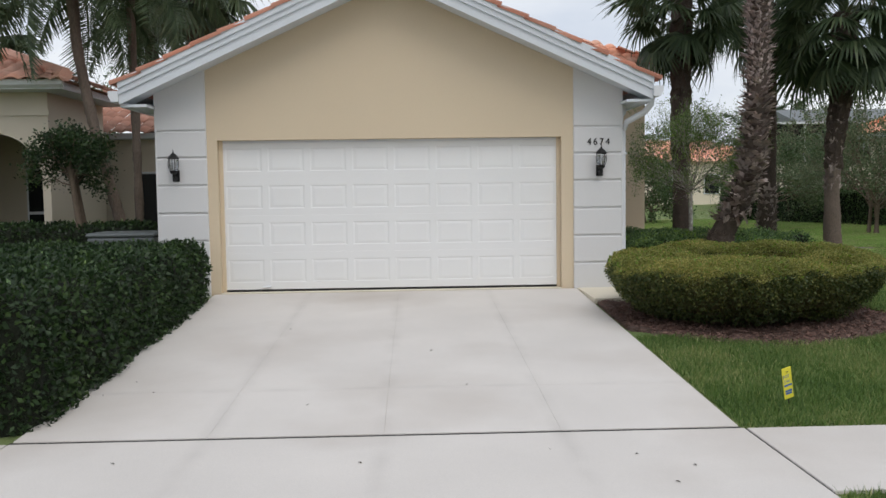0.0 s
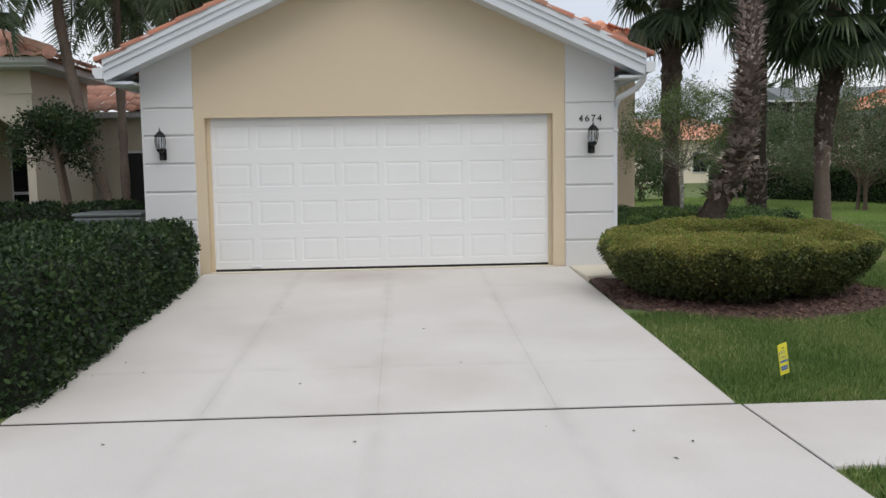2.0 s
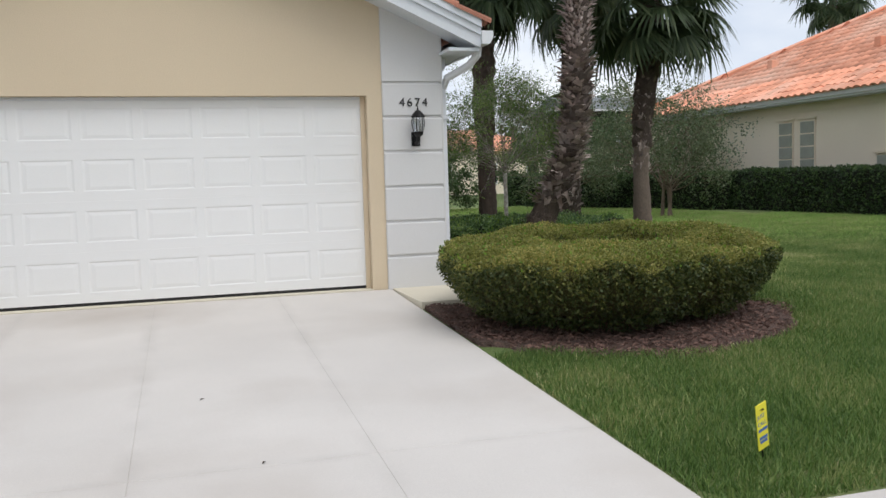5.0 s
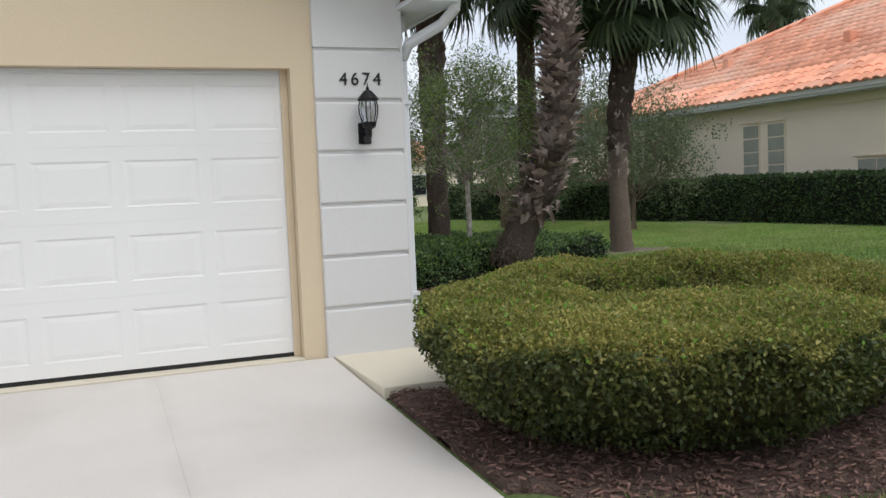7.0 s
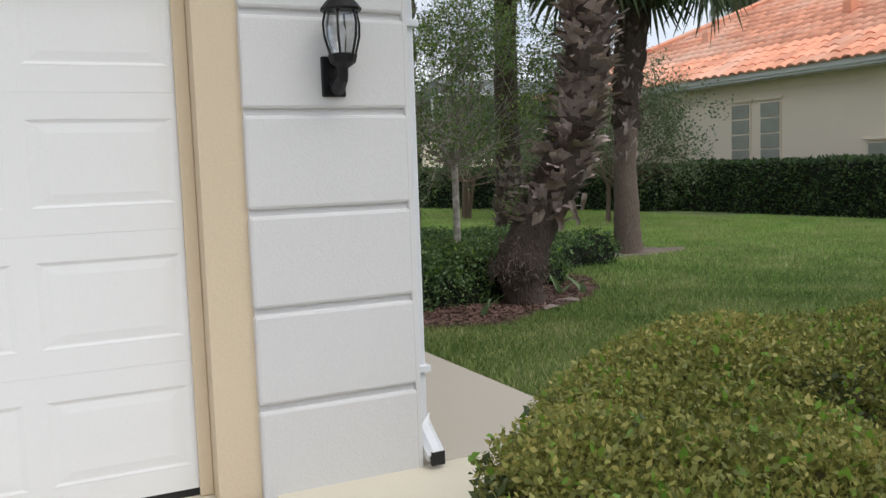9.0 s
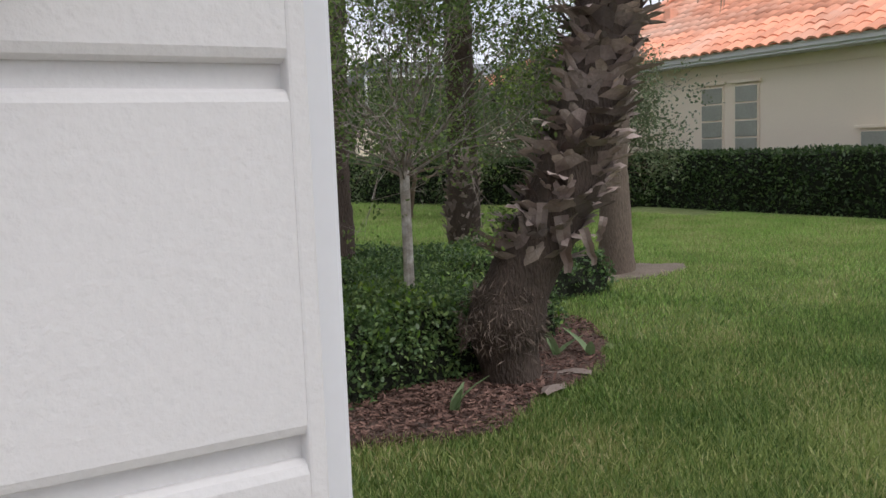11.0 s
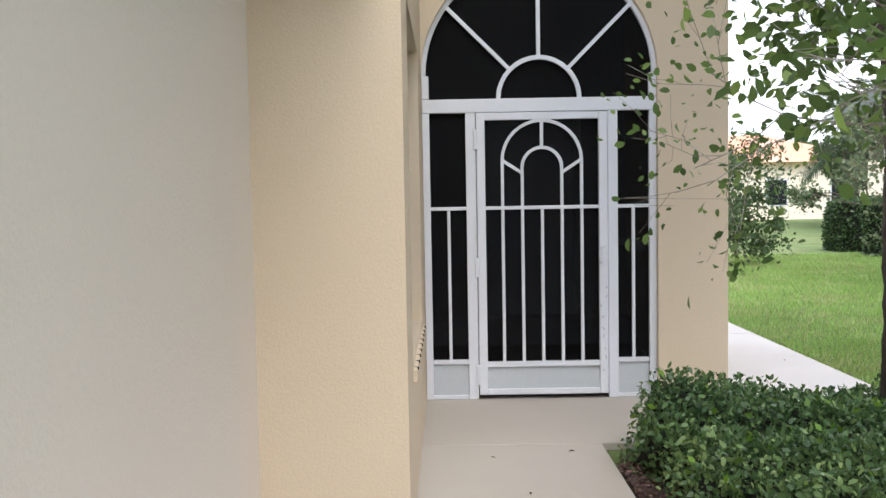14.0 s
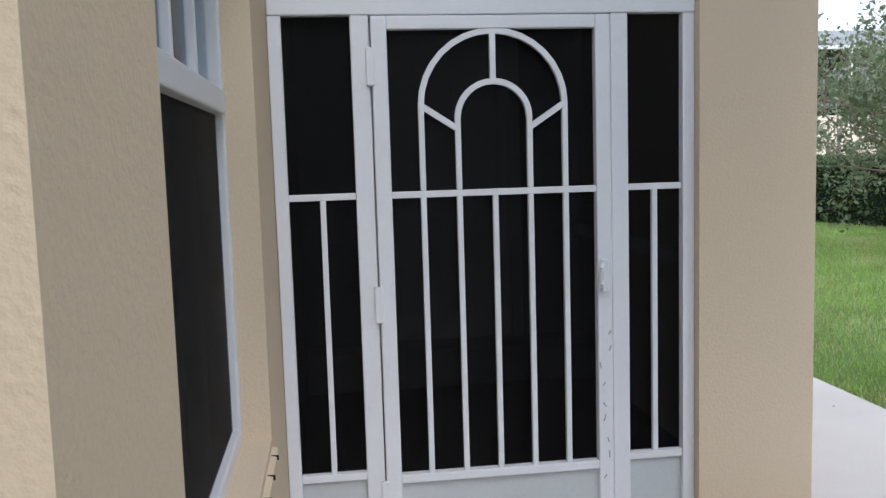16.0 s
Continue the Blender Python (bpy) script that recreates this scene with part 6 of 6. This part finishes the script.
def floodlight():
    """The white fixture and vent under the eave where the wall steps out."""
    t = empty("eave_light", "white security light under the eave", "security light", (3.86, 18.7, 3.2))
    part("housing", box(-0.09, 0.10, -0.16, 0.12, -0.10, 0.018, 0.02), WHITE, t)
    part("sensor", lathe([(0.02, -0.125), (0.035, -0.115), (0.035, -0.10)], 10, -0.02, -0.02), BLACK, t, "small dark sensor")
    v = tagged(part("soffit_vent", box(3.60, 3.68, 17.9, 18.02, 3.205, 3.218, 0.003), GREYM), "small grey soffit vent", "vent")


floodlight()

# fallen leaves and twigs on the concrete
bm = bmesh.new()
vs = [bm.verts.new(p) for p in ((-0.025, 0, 0.002), (0, 0.012, 0.008), (0.028, 0, 0.004), (0, -0.012, 0.01))]
bm.faces.new(vs)
bmesh.ops.solidify(bm, geom=bm.faces[:], thickness=0.002)
leaf_me = bpy.data.meshes.new("fallen_leaf")
bm.to_mesh(leaf_me)
bm.free()
leaf_me.materials.append(material("brown fallen leaf", (0.07, 0.045, 0.03), 0.9, 0.3, 30, 90, 0.2))
for x, y in ((-0.95, 9.9), (-2.0, 7.7), (-1.75, 7.35), (-2.15, 7.3), (0.62, 8.7), (-1.5, 5.6), (1.35, 5.7), (1.9, 5.55), (2.2, 5.3), (0.1, 5.5), (2.0, 5.0), (-0.4, 6.9), (0.9, 7.4), (3.75, 17.0), (4.35, 17.6), (4.6, 19.6), (4.45, 20.2), (4.9, 20.3), (3.62, 15.2), (7.1, 22.9), (4.1, 18.3)):
    o = tagged(new("fallen_leaf", leaf_me), "small brown fallen leaf on the concrete", "leaf", "fallen leaves")
    z = SLAB if y > 12.47 else zdrive(max(y, 6.15)) if y > 6.12 else 0.31
    o.location, o.rotation_euler = (x, y, z + 0.003), (rs.uniform(-0.2, 0.2), rs.uniform(-0.2, 0.2), rs.uniform(0, 6))
    o.scale = (rs.uniform(0.4, 0.8),) * 3


def snake_plants():
    """Upright and leaning strap leaves at the edge of the bed."""
    for x, y, n in ((5.53, 15.74, 3), (6.8, 16.45, 3), (6.98, 16.3, 2)):
        t = empty("strap_plant", "strap-leaved plant with pale green blades in the mulch", "plant", (x, y, ground_z(x, y)), "strap plants")
        for k in range(n):
            bm = bmesh.new()
            a, ln, h = rs.uniform(0, 6.28), rs.uniform(0.08, 0.26), rs.uniform(0.14, 0.27)
            rows = []
            for i in range(6):
                s = i / 5
                w = 0.034 * math.sin(math.pi * (0.2 + 0.75 * s))
                c = Vector((math.cos(a) * ln * s * s, math.sin(a) * ln * s * s, h * s))
                sd = Vector((-math.sin(a), math.cos(a), 0))
                rows.append([bm.verts.new(c - sd * w), bm.verts.new(c + Vector((math.cos(a), math.sin(a), 0)) * 0.008), bm.verts.new(c + sd * w)])
            for p, q in zip(rows, rows[1:]):
                for i in range(2):
                    bm.faces.new((p[i], p[i + 1], q[i + 1], q[i]))
            part("blade", bm, STRAP, t)


snake_plants()


# ---- grass ----
def in_bed(x, y):
    return (((x - 4.45) / 1.7) ** 2 + ((y - 10.2) / 1.5) ** 2 < 0.9) | ((x < 3.5) & (y > 9.2) & (y < 11.25)) | (((x - 6.1) / 1.62) ** 2 + ((y - 18.1) / 2.5) ** 2 < 0.88) | (((x - 5.45) / 1.05) ** 2 + ((y - 16.5) / 1.1) ** 2 < 0.88) | (((x - 9.85) / 0.9) ** 2 + ((y - 19.2) / 0.45) ** 2 < 1)


def dryness(x, y):
    """Share of dry yellowish blades: patchy, highest on the worn turf beside the path."""
    worn = 1.15 * np.exp(-((x - 6.9) / 2.0) ** 2 - ((y - 13.3) / 1.2) ** 2) + 0.35 * np.clip((y - 12.5) / 6, 0, 1)
    patch = np.sin(2.1 * x + 1.4 * np.sin(1.7 * y)) * np.sin(1.9 * y + 1.1 * np.sin(1.3 * x))
    return np.clip(0.12 + worn * (0.8 + 0.5 * patch) + 0.12 * patch, 0, 1) * np.clip((y - 4) / 6, 0.3, 1)


def blades(x, y, h, mat):
    z = np.array([ground_z(a, b) for a, b in zip(x, y)])
    n = len(x)
    a = rs.uniform(0, 2 * np.pi, n)
    w = rs.uniform(0.003, 0.0065, n) * (1 + h * 4)
    hh = rs.uniform(0.5, 1.3, n) * h
    lean = rs.normal(size=(n, 2)) * (hh * 0.45)[:, None]
    p = np.stack([x, y, z - 0.005], 1)
    s = np.stack([np.cos(a) * w, np.sin(a) * w, np.zeros(n)], 1)
    tip = p + np.stack([lean[:, 0], lean[:, 1], hh], 1)
    v = np.stack([p - s, p + s, tip], axis=1).reshape(-1, 3)
    tagged(raw_mesh("grass", v, np.arange(3 * n).reshape(-1, 3), mat), "short green lawn grass blades", "grass", kind="stuff")


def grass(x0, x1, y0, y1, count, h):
    """Deep green and dry grass mixed blade by blade; far behind, a brighter green painted for stronger light."""
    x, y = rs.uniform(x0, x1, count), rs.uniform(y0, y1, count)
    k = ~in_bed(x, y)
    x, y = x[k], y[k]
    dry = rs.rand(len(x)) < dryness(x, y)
    # fresh: the brighter blades, whose share rises towards the lit back lawn
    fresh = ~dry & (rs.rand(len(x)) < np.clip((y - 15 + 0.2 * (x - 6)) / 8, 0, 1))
    for pick, mat in ((dry, GRASSD), (fresh, GRASS_LIT), (~dry & ~fresh, GRASS)):
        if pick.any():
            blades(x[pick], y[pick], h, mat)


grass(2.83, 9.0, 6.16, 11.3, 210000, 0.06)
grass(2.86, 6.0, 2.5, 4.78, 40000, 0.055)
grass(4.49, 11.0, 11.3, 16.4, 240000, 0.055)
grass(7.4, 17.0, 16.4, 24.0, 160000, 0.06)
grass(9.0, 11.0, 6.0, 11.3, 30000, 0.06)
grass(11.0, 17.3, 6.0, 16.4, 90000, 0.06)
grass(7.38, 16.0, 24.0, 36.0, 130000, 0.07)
